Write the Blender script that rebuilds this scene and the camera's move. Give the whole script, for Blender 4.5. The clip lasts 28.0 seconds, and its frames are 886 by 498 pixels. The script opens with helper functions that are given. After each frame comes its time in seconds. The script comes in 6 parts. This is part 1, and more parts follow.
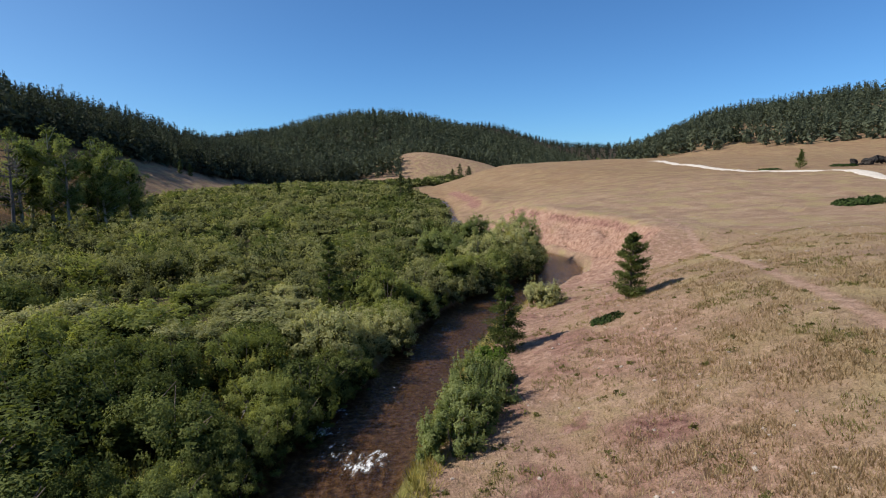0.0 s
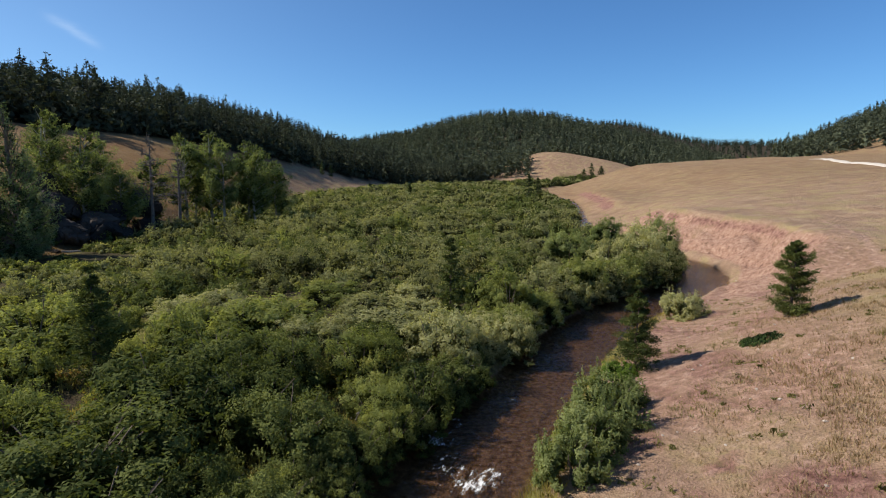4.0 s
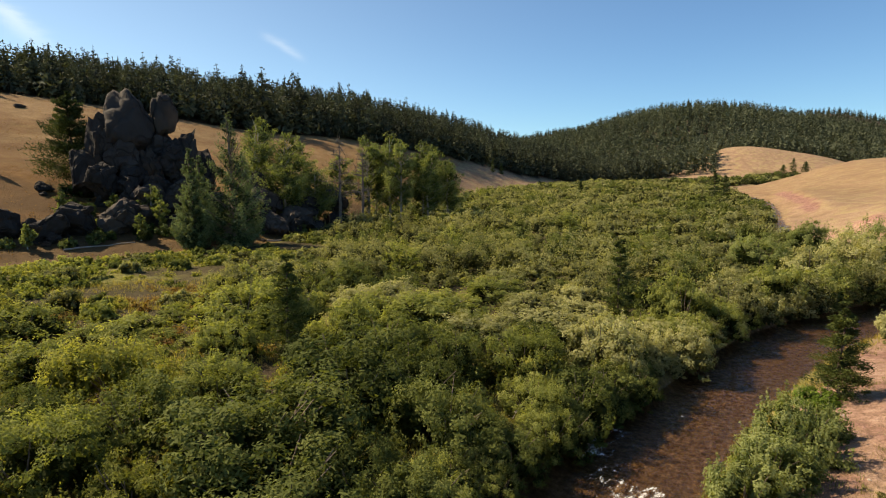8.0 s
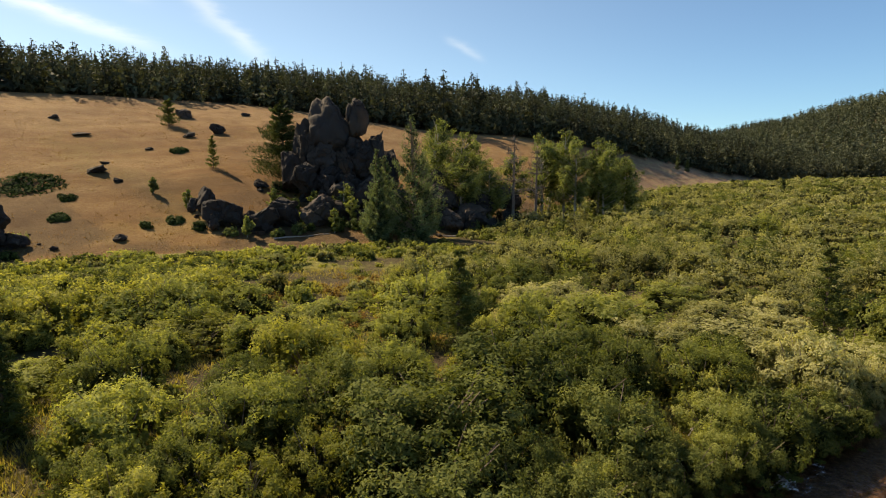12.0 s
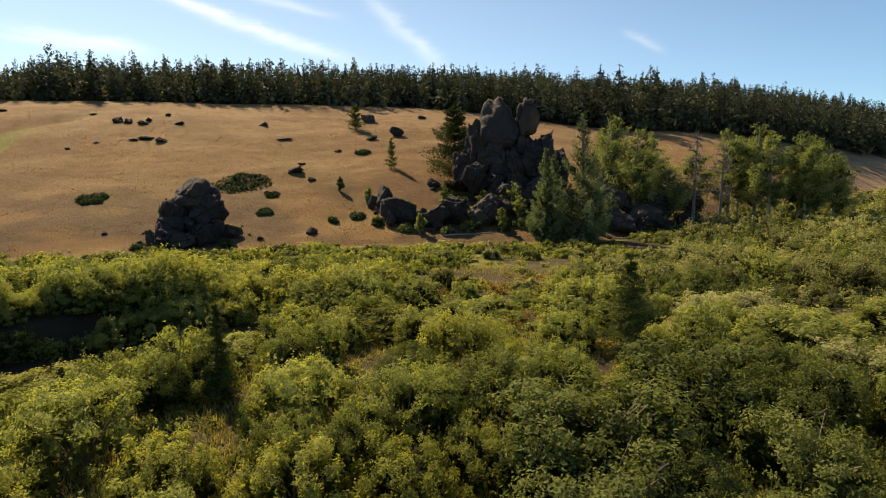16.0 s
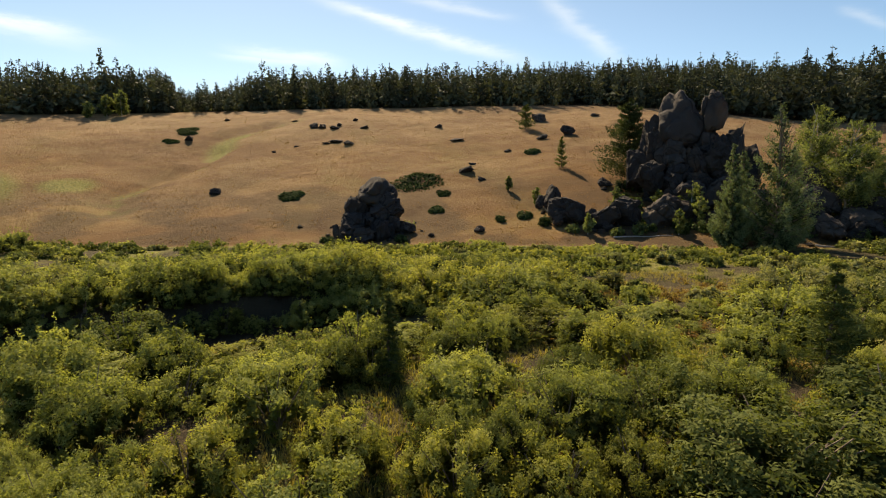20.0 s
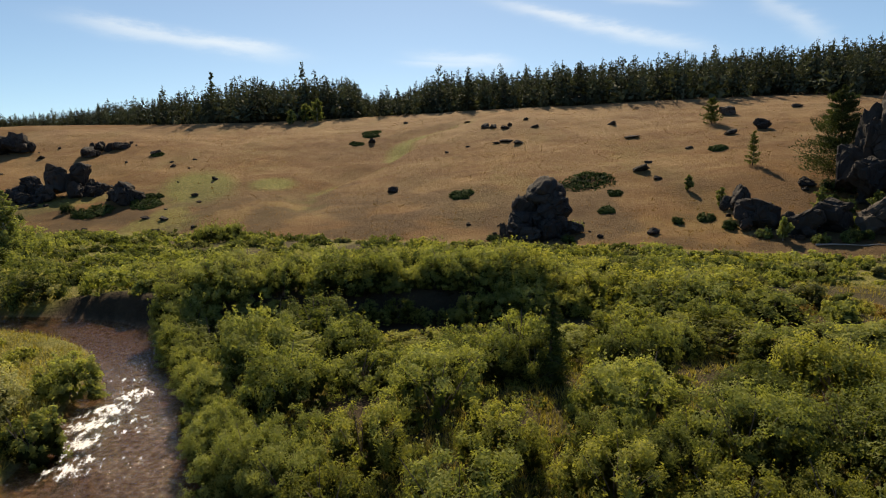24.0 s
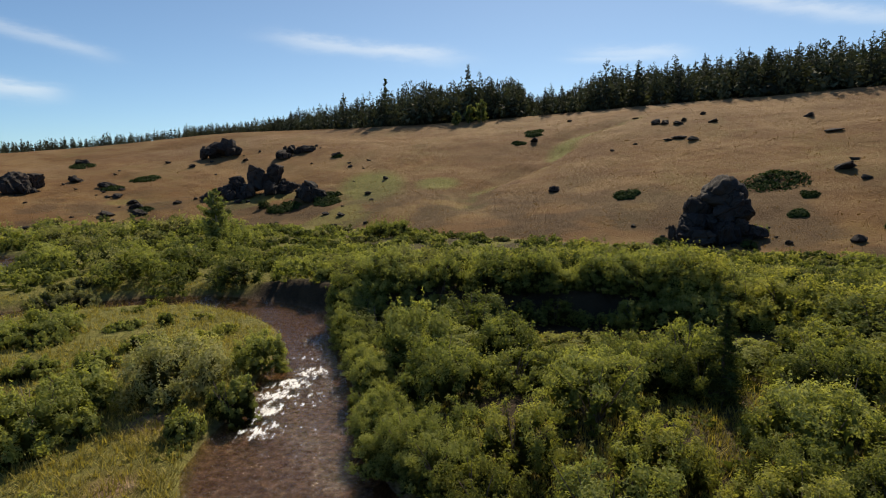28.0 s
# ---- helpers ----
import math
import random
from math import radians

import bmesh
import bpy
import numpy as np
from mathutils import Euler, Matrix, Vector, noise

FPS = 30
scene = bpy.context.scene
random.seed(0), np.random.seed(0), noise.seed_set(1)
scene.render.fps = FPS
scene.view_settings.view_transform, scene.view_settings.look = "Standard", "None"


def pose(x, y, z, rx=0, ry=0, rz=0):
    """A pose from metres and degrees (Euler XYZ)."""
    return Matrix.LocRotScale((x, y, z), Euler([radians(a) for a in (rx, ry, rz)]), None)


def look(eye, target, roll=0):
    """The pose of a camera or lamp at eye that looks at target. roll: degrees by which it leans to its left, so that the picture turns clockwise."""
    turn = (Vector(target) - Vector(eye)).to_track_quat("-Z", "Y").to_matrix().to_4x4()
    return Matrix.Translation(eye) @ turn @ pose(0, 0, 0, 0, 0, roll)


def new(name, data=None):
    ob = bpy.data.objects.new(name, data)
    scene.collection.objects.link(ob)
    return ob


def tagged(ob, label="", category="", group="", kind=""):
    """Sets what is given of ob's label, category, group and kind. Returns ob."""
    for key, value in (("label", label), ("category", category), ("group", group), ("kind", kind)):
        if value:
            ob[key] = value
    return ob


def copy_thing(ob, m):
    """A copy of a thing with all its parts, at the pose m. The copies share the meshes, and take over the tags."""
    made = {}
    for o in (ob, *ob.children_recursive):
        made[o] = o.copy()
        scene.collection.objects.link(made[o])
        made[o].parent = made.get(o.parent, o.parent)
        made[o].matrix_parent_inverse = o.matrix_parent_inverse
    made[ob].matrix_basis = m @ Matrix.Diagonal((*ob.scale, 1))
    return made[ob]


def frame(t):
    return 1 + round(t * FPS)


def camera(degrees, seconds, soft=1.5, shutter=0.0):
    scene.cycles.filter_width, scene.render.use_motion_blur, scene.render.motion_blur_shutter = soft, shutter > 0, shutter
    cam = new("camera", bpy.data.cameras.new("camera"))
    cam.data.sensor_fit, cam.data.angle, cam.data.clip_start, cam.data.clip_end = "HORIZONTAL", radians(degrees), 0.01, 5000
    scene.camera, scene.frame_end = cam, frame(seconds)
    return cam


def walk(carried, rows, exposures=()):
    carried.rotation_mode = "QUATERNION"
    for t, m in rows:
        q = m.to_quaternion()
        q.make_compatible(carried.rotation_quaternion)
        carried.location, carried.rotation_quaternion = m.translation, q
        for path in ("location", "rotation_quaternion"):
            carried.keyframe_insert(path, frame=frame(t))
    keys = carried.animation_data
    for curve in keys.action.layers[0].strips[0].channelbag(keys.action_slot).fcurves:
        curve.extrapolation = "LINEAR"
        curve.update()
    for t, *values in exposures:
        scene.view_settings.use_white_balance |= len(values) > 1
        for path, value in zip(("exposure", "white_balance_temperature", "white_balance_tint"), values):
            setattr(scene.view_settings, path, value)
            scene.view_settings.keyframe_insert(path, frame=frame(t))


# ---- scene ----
cam = camera(75.7, 28.0, 1.1)

# The camera comes to a hover ten metres above the creek and turns to its left.
EYE = 10.0
YAW = ((0.0, 0.0), (0.5, 0.4), (1.0, 1.42), (1.5, 3.0), (2.0, 4.85), (2.5, 6.93), (3.0, 8.86), (3.5, 10.8), (5.5, 19.03), (6.0, 21.05),
       (7.0, 25.36), (8.0, 29.68), (9.0, 34.0), (10.0, 38.3), (11.0, 42.61), (12.0, 46.9), (12.5, 49.0), (14.5, 57.4), (15.0, 59.4), (16.0, 63.57),
       (17.0, 67.8), (18.0, 71.93), (19.0, 76.1), (20.0, 80.27), (21.0, 84.45), (21.5, 86.52), (23.5, 94.87), (24.0, 96.95), (25.0, 101.05), (26.0, 105.2),
       (27.0, 109.25), (27.5, 111.3), (28.0, 112.9))
# It still glides forward as the shot begins, brakes to a hover and sways a little: seconds, x, y, z, tilt.
DRIFT = ((0, -0.35, -1.45, -0.05, 83.0), (0.5, -0.35, -1.22, -0.08, 83.05), (1, -0.34, -0.95, -0.1, 83.08), (1.5, -0.33, -0.7, -0.11, 83.1), (2, -0.32, -0.47, -0.11, 83.1), (3, -0.29, -0.09, -0.11, 83.12),
         (3.5, -0.27, 0.0, -0.1, 83.12), (5.5, -0.14, 0.02, -0.06, 83.08), (8, -0.08, 0.05, 0.0, 82.97), (11, 0.06, -0.06, 0.06, 82.84), (14.5, -0.05, 0.0, 0.0, 82.92), (18, -0.03, 0.0, -0.02, 82.97),
         (21.5, 0.05, 0.02, -0.06, 83.03), (24, 0.2, 0.01, -0.04, 83.02), (28, 0.24, 0.02, -0.05, 83.06))


def drift(t, k):
    return float(np.interp(t, [d[0] for d in DRIFT], [d[k] for d in DRIFT]))


walk(cam, [(t, pose(drift(t, 1), drift(t, 2), EYE + drift(t, 3), drift(t, 4), 0.36, a)) for t, a in YAW], [(0, 0.34, 6250, 10), (2, 0.34, 6150, 10), (5, 0.48, 6700, 10), (6.5, 0.64, 7400, 10), (8.5, 0.88, 8800, 11), (13, 0.9, 9300, 12), (17, 0.88, 9300, 12), (21, 0.78, 9000, 12), (25, 0.4, 8000, 11), (28, 0.27, 7400, 11)])

# ---- light: a high clear sky, the sun over the slope across the valley ----
SUN_AZ, SUN_EL = radians(98), radians(43)
SUN_WAY = Vector((-math.sin(SUN_AZ) * math.cos(SUN_EL), math.cos(SUN_AZ) * math.cos(SUN_EL), math.sin(SUN_EL)))
world = bpy.data.worlds.new("world")
scene.world = world
world.use_nodes = True
wt = world.node_tree
sky = wt.nodes.new("ShaderNodeTexSky")
sky.sky_type, sky.sun_disc, sky.sun_elevation, sky.sun_rotation = "NISHITA", False, SUN_EL, -SUN_AZ
sky.altitude, sky.air_density, sky.dust_density, sky.ozone_density = 1500, 1.0, 0.7, 4.5


def wcalc(op, a, b=None, c=None):
    n = wt.nodes.new("ShaderNodeMath")
    n.operation = op
    for s, v in zip(n.inputs, (a, b, c)):
        if isinstance(v, (int, float)):
            s.default_value = v
        elif v is not None:
            wt.links.new(v, s)
    return n.outputs[0]


def sky_mix(a, b, fac, blend):
    n = wt.nodes.new("ShaderNodeMix")
    n.data_type, n.blend_type = "RGBA", blend
    for s, v in zip((n.inputs["Factor"], n.inputs[6], n.inputs[7]), (fac, a, b)):
        if isinstance(v, (int, float)):
            s.default_value = v
        elif isinstance(v, tuple):
            s.default_value = (*v, 1)
        else:
            wt.links.new(v, s)
    return n.outputs[2]


def cirrus():
    """Thin streaks of high ice cloud: bearing and height of both ends in degrees, half width, strength."""
    way = wt.nodes.new("ShaderNodeTexCoord").outputs["Generated"]
    sep = wt.nodes.new("ShaderNodeSeparateXYZ")
    wt.links.new(way, sep.inputs[0])
    az = wcalc("MULTIPLY", wcalc("ARCTAN2", wcalc("MULTIPLY", sep.outputs[0], -1.0), sep.outputs[1]), 57.2958)
    el = wcalc("MULTIPLY", wcalc("ARCSINE", sep.outputs[2]), 57.2958)
    wisp = wt.nodes.new("ShaderNodeTexNoise")
    wisp.inputs["Scale"].default_value, wisp.inputs["Detail"].default_value, wisp.inputs["Roughness"].default_value = 9.0, 7, 0.65
    mp = wt.nodes.new("ShaderNodeMapping")
    mp.inputs["Scale"].default_value = (1.0, 1.0, 4.0)
    wt.links.new(way, mp.inputs[0])
    wt.links.new(mp.outputs[0], wisp.inputs["Vector"])
    total = None
    for a0, e0, a1, e1, half, amount in ((92, 16.5, 73, 11.3, 0.55, 0.75), (71, 17, 63.5, 10.6, 0.75, 0.45), (100, 11.8, 90, 10.9, 0.5, 0.55), (129, 13.0, 111, 11.6, 0.6, 0.8), (101, 11.2, 92, 10.8, 0.3, 0.5),
                                         (152, 12.2, 142, 10.4, 0.5, 0.5), (154, 7.6, 146, 7.2, 0.6, 0.9), (84, 17.0, 74, 15.0, 0.4, 0.5), (46.5, 13.2, 43, 11.2, 0.35, 0.3)):
        L = math.hypot(a1 - a0, e1 - e0)
        ux, uy = (a1 - a0) / L, (e1 - e0) / L
        da, de = wcalc("SUBTRACT", az, a0), wcalc("SUBTRACT", el, e0)
        along = wcalc("ADD", wcalc("MULTIPLY", da, ux), wcalc("MULTIPLY", de, uy))
        across = wcalc("ADD", wcalc("MULTIPLY", da, -uy), wcalc("MULTIPLY", de, ux))
        across = wcalc("ADD", across, wcalc("MULTIPLY", wcalc("SUBTRACT", wisp.outputs["Fac"], 0.5), 3.2 * half))
        f = wcalc("EXPONENT", wcalc("MULTIPLY", wcalc("POWER", wcalc("ABSOLUTE", wcalc("DIVIDE", across, half)), 2.0), -1.0))
        g = wcalc("EXPONENT", wcalc("MULTIPLY", wcalc("POWER", wcalc("ABSOLUTE", wcalc("DIVIDE", wcalc("SUBTRACT", along, L / 2), L / 2)), 4.0), -1.2))
        m = wcalc("MULTIPLY", wcalc("MULTIPLY", f, g), amount)
        total = m if total is None else wcalc("MAXIMUM", total, m)
    return wcalc("MULTIPLY", total, wcalc("MULTIPLY", wcalc("ADD", wisp.outputs["Fac"], 0.05), 0.72))


toward = wt.nodes.new("ShaderNodeVectorMath")
toward.operation = "DOT_PRODUCT"
wt.links.new(wt.nodes.new("ShaderNodeTexCoord").outputs["Generated"], toward.inputs[0])
toward.inputs[1].default_value = SUN_WAY
glow = wt.nodes.new("ShaderNodeMapRange")
glow.interpolation_type = "SMOOTHSTEP"
glow.inputs["From Min"].default_value, glow.inputs["From Max"].default_value = 0.05, 0.95
wt.links.new(toward.outputs["Value"], glow.inputs["Value"])
blue = sky_mix(sky.outputs[0], sky_mix((0.64, 0.95, 1.16), (0.98, 1.06, 1.06), glow.outputs[0], "MIX"), 1.0, "MULTIPLY")
white = sky_mix(blue, (9.5, 10.2, 10.6), cirrus(), "MIX")
wt.links.new(white, wt.nodes["Background"].inputs[0])
wt.nodes["Background"].inputs[1].default_value = 0.09
sun = new("sun", bpy.data.lights.new("sun", "SUN"))
sun.data.energy, sun.data.angle, sun.data.color = 4.5, radians(0.53), (1.0, 0.93, 0.8)
sun.matrix_world = look(SUN_WAY * 100, (0, 0, 0))

# ---- land maths ----
def sm(a, b, v):
    """A soft step from 0 at a to 1 at b."""
    k = np.clip((np.asarray(v, float) - a) / (b - a), 0, 1)
    return k * k * (3 - 2 * k)


def hash2(ix, iy, seed):
    v = np.sin(ix * 127.1 + iy * 311.7 + seed * 74.7) * 43758.5453
    return v - np.floor(v)


def vnoise(x, y, seed=0):
    """Value noise from 0 to 1, one cell a unit."""
    ix, iy = np.floor(x), np.floor(y)
    fx, fy = x - ix, y - iy
    fx, fy = fx * fx * (3 - 2 * fx), fy * fy * (3 - 2 * fy)
    a, b = hash2(ix, iy, seed), hash2(ix + 1, iy, seed)
    c, d = hash2(ix, iy + 1, seed), hash2(ix + 1, iy + 1, seed)
    return (a * (1 - fx) + b * fx) * (1 - fy) + (c * (1 - fx) + d * fx) * fy


def fbm(x, y, seed=0, octaves=4):
    total, amp, norm = 0, 1.0, 0
    for k in range(octaves):
        total = total + amp * vnoise(x * 2 ** k, y * 2 ** k, seed + k)
        norm, amp = norm + amp, amp * 0.5
    return total / norm


# The creek's middle line, from upstream to downstream: x, y, half width.
CREEK = ((260, 470, 2), (160, 440, 2), (60, 400, 2), (2, 352, 2), (-17, 305, 2), (-15, 262, 2), (-9, 230, 1.8), (-2, 195, 1.6), (1, 160, 1.5), (1.5, 125, 1.4), (3.5, 98, 1.5), (7.5, 81, 1.8),
         (12.4, 69.5, 2.4), (12.3, 61, 2.8), (9.0, 53.5, 2.6), (5.0, 47.0, 2.6), (1.8, 40.5, 2.6), (-0.4, 33.5, 2.4), (-2.1, 27, 2.2), (-3.5, 20.5, 2.4), (-5, 13, 2.5),
         (-7.0, 5, 2.4), (-9.2, -3, 2.6), (-11.8, -8.6, 3.0), (-15.2, -12.7, 3.2), (-20, -15.7, 2.7), (-25, -18.7, 2.2), (-29.4, -21.8, 1.9), (-33.4, -26.5, 2.2), (-35, -31.5, 2.1),
         (-35, -37, 2.0), (-31.5, -42.5, 2.0), (-26, -46, 2.0), (-20, -50, 2.2), (-18, -57, 2.4), (-24, -64, 2.5), (-34, -68.5, 3), (-42, -76, 3), (-45, -92, 2.5), (-41, -115, 2.5), (-48, -160, 2.5), (-70, -240, 2.5))


def spline(points, step=12):
    p = np.array(points, float)
    p = np.vstack([2 * p[0] - p[1], p, 2 * p[-1] - p[-2]])
    out = []
    for k in range(1, len(p) - 2):
        s = np.linspace(0, 1, step, endpoint=False)[:, None]
        a, b, c, d = p[k - 1:k + 3]
        out.append(0.5 * (2 * b + (c - a) * s + (2 * a - 5 * b + 4 * c - d) * s ** 2 + (3 * b - a - 3 * c + d) * s ** 3))
    return np.vstack(out + [p[-2:-1]])


LINE = spline(CREEK)
LINE_WAY = np.gradient(LINE[:, :2], axis=0)


def creek_at(x, y):
    """Signed distance from the creek's edge (above 0 on land), side (+1: the camera's), for arrays."""
    x, y = np.ravel(x), np.ravel(y)
    dist, side = np.empty(len(x)), np.empty(len(x))
    for s in range(0, len(x), 20000):
        dx, dy = x[s:s + 20000, None] - LINE[:, 0], y[s:s + 20000, None] - LINE[:, 1]
        dd = dx * dx + dy * dy
        k = dd.argmin(1)
        r = np.arange(len(k))
        dist[s:s + 20000] = np.sqrt(dd[r, k]) - LINE[k, 2]
        side[s:s + 20000] = np.where(LINE_WAY[k, 0] * dy[r, k] - LINE_WAY[k, 1] * dx[r, k] > 0, 1, -1)
    return dist, side


def knots(v, table):
    """A smooth curve through pairs."""
    t = np.array(table, float)
    xs, ys = t[:, 0], t[:, 1]
    slope = np.gradient(ys, xs)
    v = np.clip(v, xs[0], xs[-1])
    k = np.clip(np.searchsorted(xs, v) - 1, 0, len(xs) - 2)
    h = xs[k + 1] - xs[k]
    s = (v - xs[k]) / h
    return ((1 + 2 * s) * (1 - s) ** 2 * ys[k] + s * (1 - s) ** 2 * h * slope[k] + s * s * (3 - 2 * s) * ys[k + 1] + s * s * (s - 1) * h * slope[k + 1])


# The slope across the valley, by bearing (degrees to the left of the first view): its foot, the meadow's upper edge, the crest.
FOOT = ((0, 420), (15, 330), (25, 230), (35, 130), (45, 88), (60, 76), (75, 76), (90, 78), (105, 84), (120, 100), (135, 118), (150, 122), (165, 130), (200, 150))
TOP_R = ((0, 460), (15, 380), (25, 300), (35, 235), (45, 205), (60, 192), (75, 190), (90, 200), (105, 222), (120, 215), (135, 235), (150, 265), (200, 300))
TOP_EL = ((0, -1.5), (12, -0.9), (17, -0.6), (20, -0.1), (27, 1.5), (40, 3.9), (46, 4.3), (61, 6.35), (70, 6.95), (90, 6.7), (105, 6.0), (118, 5.2), (133, 4.35), (150, 2.3), (200, 2))
CREST_EL = ((0, -1), (12, 0), (17, 1.6), (22, 2.3), (27, 3.9), (37, 5.6), (45, 6.4), (60, 7.3), (75, 7.3), (90, 6.9), (105, 6.0), (118, 5.0), (133, 4.2), (150, 2.2), (200, 2))
# Far ridges: bearing and elevation of the crest, then the distance of foot and crest.
CENTRAL = ((-20, -2), (-15, 0.2), (-11, 1.7), (-5, 3.6), (-1, 4.5), (3, 5.4), (6, 5.65), (12, 5.0), (16, 3.9), (20, 3.0), (26, 1.5), (34, -3))
FAR = ((-40, 1), (-25, 2.2), (-16, 2.75), (-11, 3.1), (-8, 3.9), (-5, 4.8), (0, 4.7), (10, 4.2), (18, 4.2), (24, 3.2), (34, 2), (45, 0))
RIGHT = ((-75, 6), (-50, 6.2), (-37, 5.8), (-31, 5.4), (-24.4, 4.4), (-19.2, 2.2), (-15, 0.6), (-10, -2))
PATCH = ((-9, -1), (-5.4, 1.0), (-1, 2.2), (1.5, 2.6), (3.5, 2.5), (6, 1.6), (9, 0.2), (13, -2))


def ridge(az, r, crest, near, top, base):
    zc = EYE + top * np.tan(np.radians(knots(az, crest)))
    up = sm(near, top, r) - 0.25 * sm(top, top * 2.2, r)
    edge = sm(crest[0][0] - 4, crest[0][0] + 2, az) * (1 - sm(crest[-1][0] - 2, crest[-1][0] + 4, az))
    return np.where(r > near, (base + (zc - base) * up) * edge - 30 * (1 - edge), -30)


RISE = ((0, 0.02), (3, 0.13), (8, 0.48), (15, 0.98), (19, 1.08), (30, 1.1), (3000, 1.1))
BEYOND = ((0, 0), (15, 0.0), (20, 0.35), (40, 1.9), (80, 4.2), (150, 6.2), (300, 9.5), (600, 22), (2000, 50))


# The undercut bank: a scree face, then a raw lip of turf at its rim.
SCARP = ((0, 0.6, 2.2, 5.6, 6.0, 6.6, 8.5, 30, 3000), (0.02, 0.1, 0.3, 0.76, 0.84, 1.03, 1.08, 1.1, 1.1))


def gully_at(az, r):
    """A shallow draw that slants down the slope across the valley."""
    mid = np.interp(r, (108, 120, 135, 152, 170, 190), (111.5, 109.5, 106, 102, 98, 96)) + 1.2 * np.sin(r / 6.0)
    return np.exp(-((az - mid) / 1.9) ** 2) * sm(100, 114, r) * (1 - sm(172, 192, r))


def bend_at(x, y, side):
    """The outer side of the creek's bend below the thicket, where the water has cut its bank."""
    return (side < 0) * np.exp(-((x + 36.5) / 6.5) ** 2 - ((y + 27) / 7.5) ** 2)


def scarp_at(y):
    return sm(46, 54, y) * (1 - sm(92, 106, y)) + sm(128, 140, y) * (1 - sm(200, 225, y))


def land(x, y):
    """Height of the ground, for arrays; with the signed distance from the creek and its side."""
    shape = np.shape(x)
    x, y = np.ravel(np.asarray(x, float)), np.ravel(np.asarray(y, float))
    r, az = np.hypot(x, y), np.degrees(np.arctan2(-x, y))
    az = np.where(az < -100, az + 360, az)
    d, side = creek_at(x, y)
    up = 0.02 * np.clip(y - 60, 0, 420)
    floor = 0.32 + up + (side < 0) * (0.28 + 0.6 * sm(0, 7, d)) + 0.5 * (fbm(x / 9, y / 9, 3) - 0.5)
    # the bank and plateau on the camera's side
    near = (side > 0) * sm(-15, 3, y)
    steep = scarp_at(y)
    dd = np.maximum(0, d + steep * (2.2 * (fbm(x / 7, y / 7, 14) - 0.5) + 1.3 * (vnoise(x / 1.7, y / 1.7, 15) - 0.5)))
    wet = 0.02 * np.clip(y - 60, 0, 420)
    tall = 4.6 - 1.7 * sm(85, 150, y) - 1.3 * sm(215, 260, y)
    bank = wet + 0.1 + tall * (knots(dd, RISE) * (1 - steep) + np.interp(dd, *SCARP) * steep) + knots(d, BEYOND) + 0.036 * np.clip(y - 80, 0, 220) * sm(4, 52, d)
    bank = bank + near * (0.9 * (fbm(x / 14, y / 14, 7) - 0.5) + 0.35 * (fbm(x / 2.5, y / 2.5, 8) - 0.5) + 0.16 * (fbm(x / 0.7, y / 0.7, 9, 3) - 0.5)) * sm(1, 6, d)
    rill = np.abs(vnoise(x / 1.6 + 0.3 * y, y / 6, 19) - 0.5) * 2
    bank = bank - near * 1.0 * (1 - rill) ** 3 * steep * sm(0.8, 2, dd) * (1 - sm(4.6, 6, dd)) * (y < 110)
    z = floor * (1 - near) + near * np.maximum(bank, np.where(d < 6, -9, floor))
    # the slope across the valley
    foot, top = knots(az, FOOT), knots(az, TOP_R)
    ft = top * np.tan(np.radians(knots(az, TOP_EL))) + EYE
    crest = top + 130
    ct = crest * np.tan(np.radians(knots(az, CREST_EL))) + EYE
    base = 0.75 + up
    k = np.clip((r - foot) / (top - foot), 0, 1)
    hill = base + (ft - base) * (0.86 * k + 0.14 * k * k * (3 - 2 * k)) + (ct - ft) * np.clip((r - top) / 130, 0, 1) - 0.04 * np.clip(r - crest, 0, 800)
    hill += sm(0, 0.25, k) * (4.2 * (fbm(x / 42, y / 42, 11) - 0.5) + 0.8 * (fbm(x / 10, y / 10, 12) - 0.5) + 0.35 * (fbm(x / 3.2, y / 3.2, 13, 2) - 0.5)) * (1 - 0.7 * sm(0.8, 1, k))
    hill -= 1.5 * gully_at(az, r)
    open_ = sm(6, 16, az) * (1 - sm(190, 215, az))
    hill = np.where(r < foot, -30, hill) * open_ - 30 * (1 - open_)
    z = np.maximum(z, hill)
    behind = sm(205, 240, az)
    z = z + behind * 0.12 * np.clip(r - 25, 0, 400)
    for crest_, nr, tp, bs in ((CENTRAL, 430, 800, 8), (FAR, 1000, 2300, 12), (RIGHT, 215, 640, 13), (PATCH, 395, 490, 8)):
        z = np.maximum(z, ridge(az, r, crest_, nr, tp, bs) + 3 * (fbm(x / 60, y / 60, 21) - 0.5) * (r > nr))
    z = z - 1.3 * (side < 0) * np.exp(-((az - 102) / 15) ** 2 - ((r - 35.3) / 3.0) ** 2)
    cut = 38.6 + 1.6 * (fbm(az / 5, az * 0, 23) - 0.5)
    z = z + 1.25 * (side < 0) * sm(83, 90, az) * (1 - sm(118, 123, az)) * sm(cut - 0.4, cut + 0.5, r) * (1 - sm(46, 62, r))
    z = z + 1.3 * bend_at(x, y, side) * sm(0.3, 1.5, d + 0.6 * (fbm(x / 2, y / 2, 24) - 0.5)) * (1 - sm(7, 14, d))
    z = np.where(r > 3000, z - (r - 3000) * 0.02, z)
    # the creek's bed, with a soft shoulder
    wet = 0.02 * np.clip(y - 60, 0, 420)
    bed = wet - 0.28 - 0.15 * (fbm(x / 1.5, y / 1.5, 31) - 0.4)
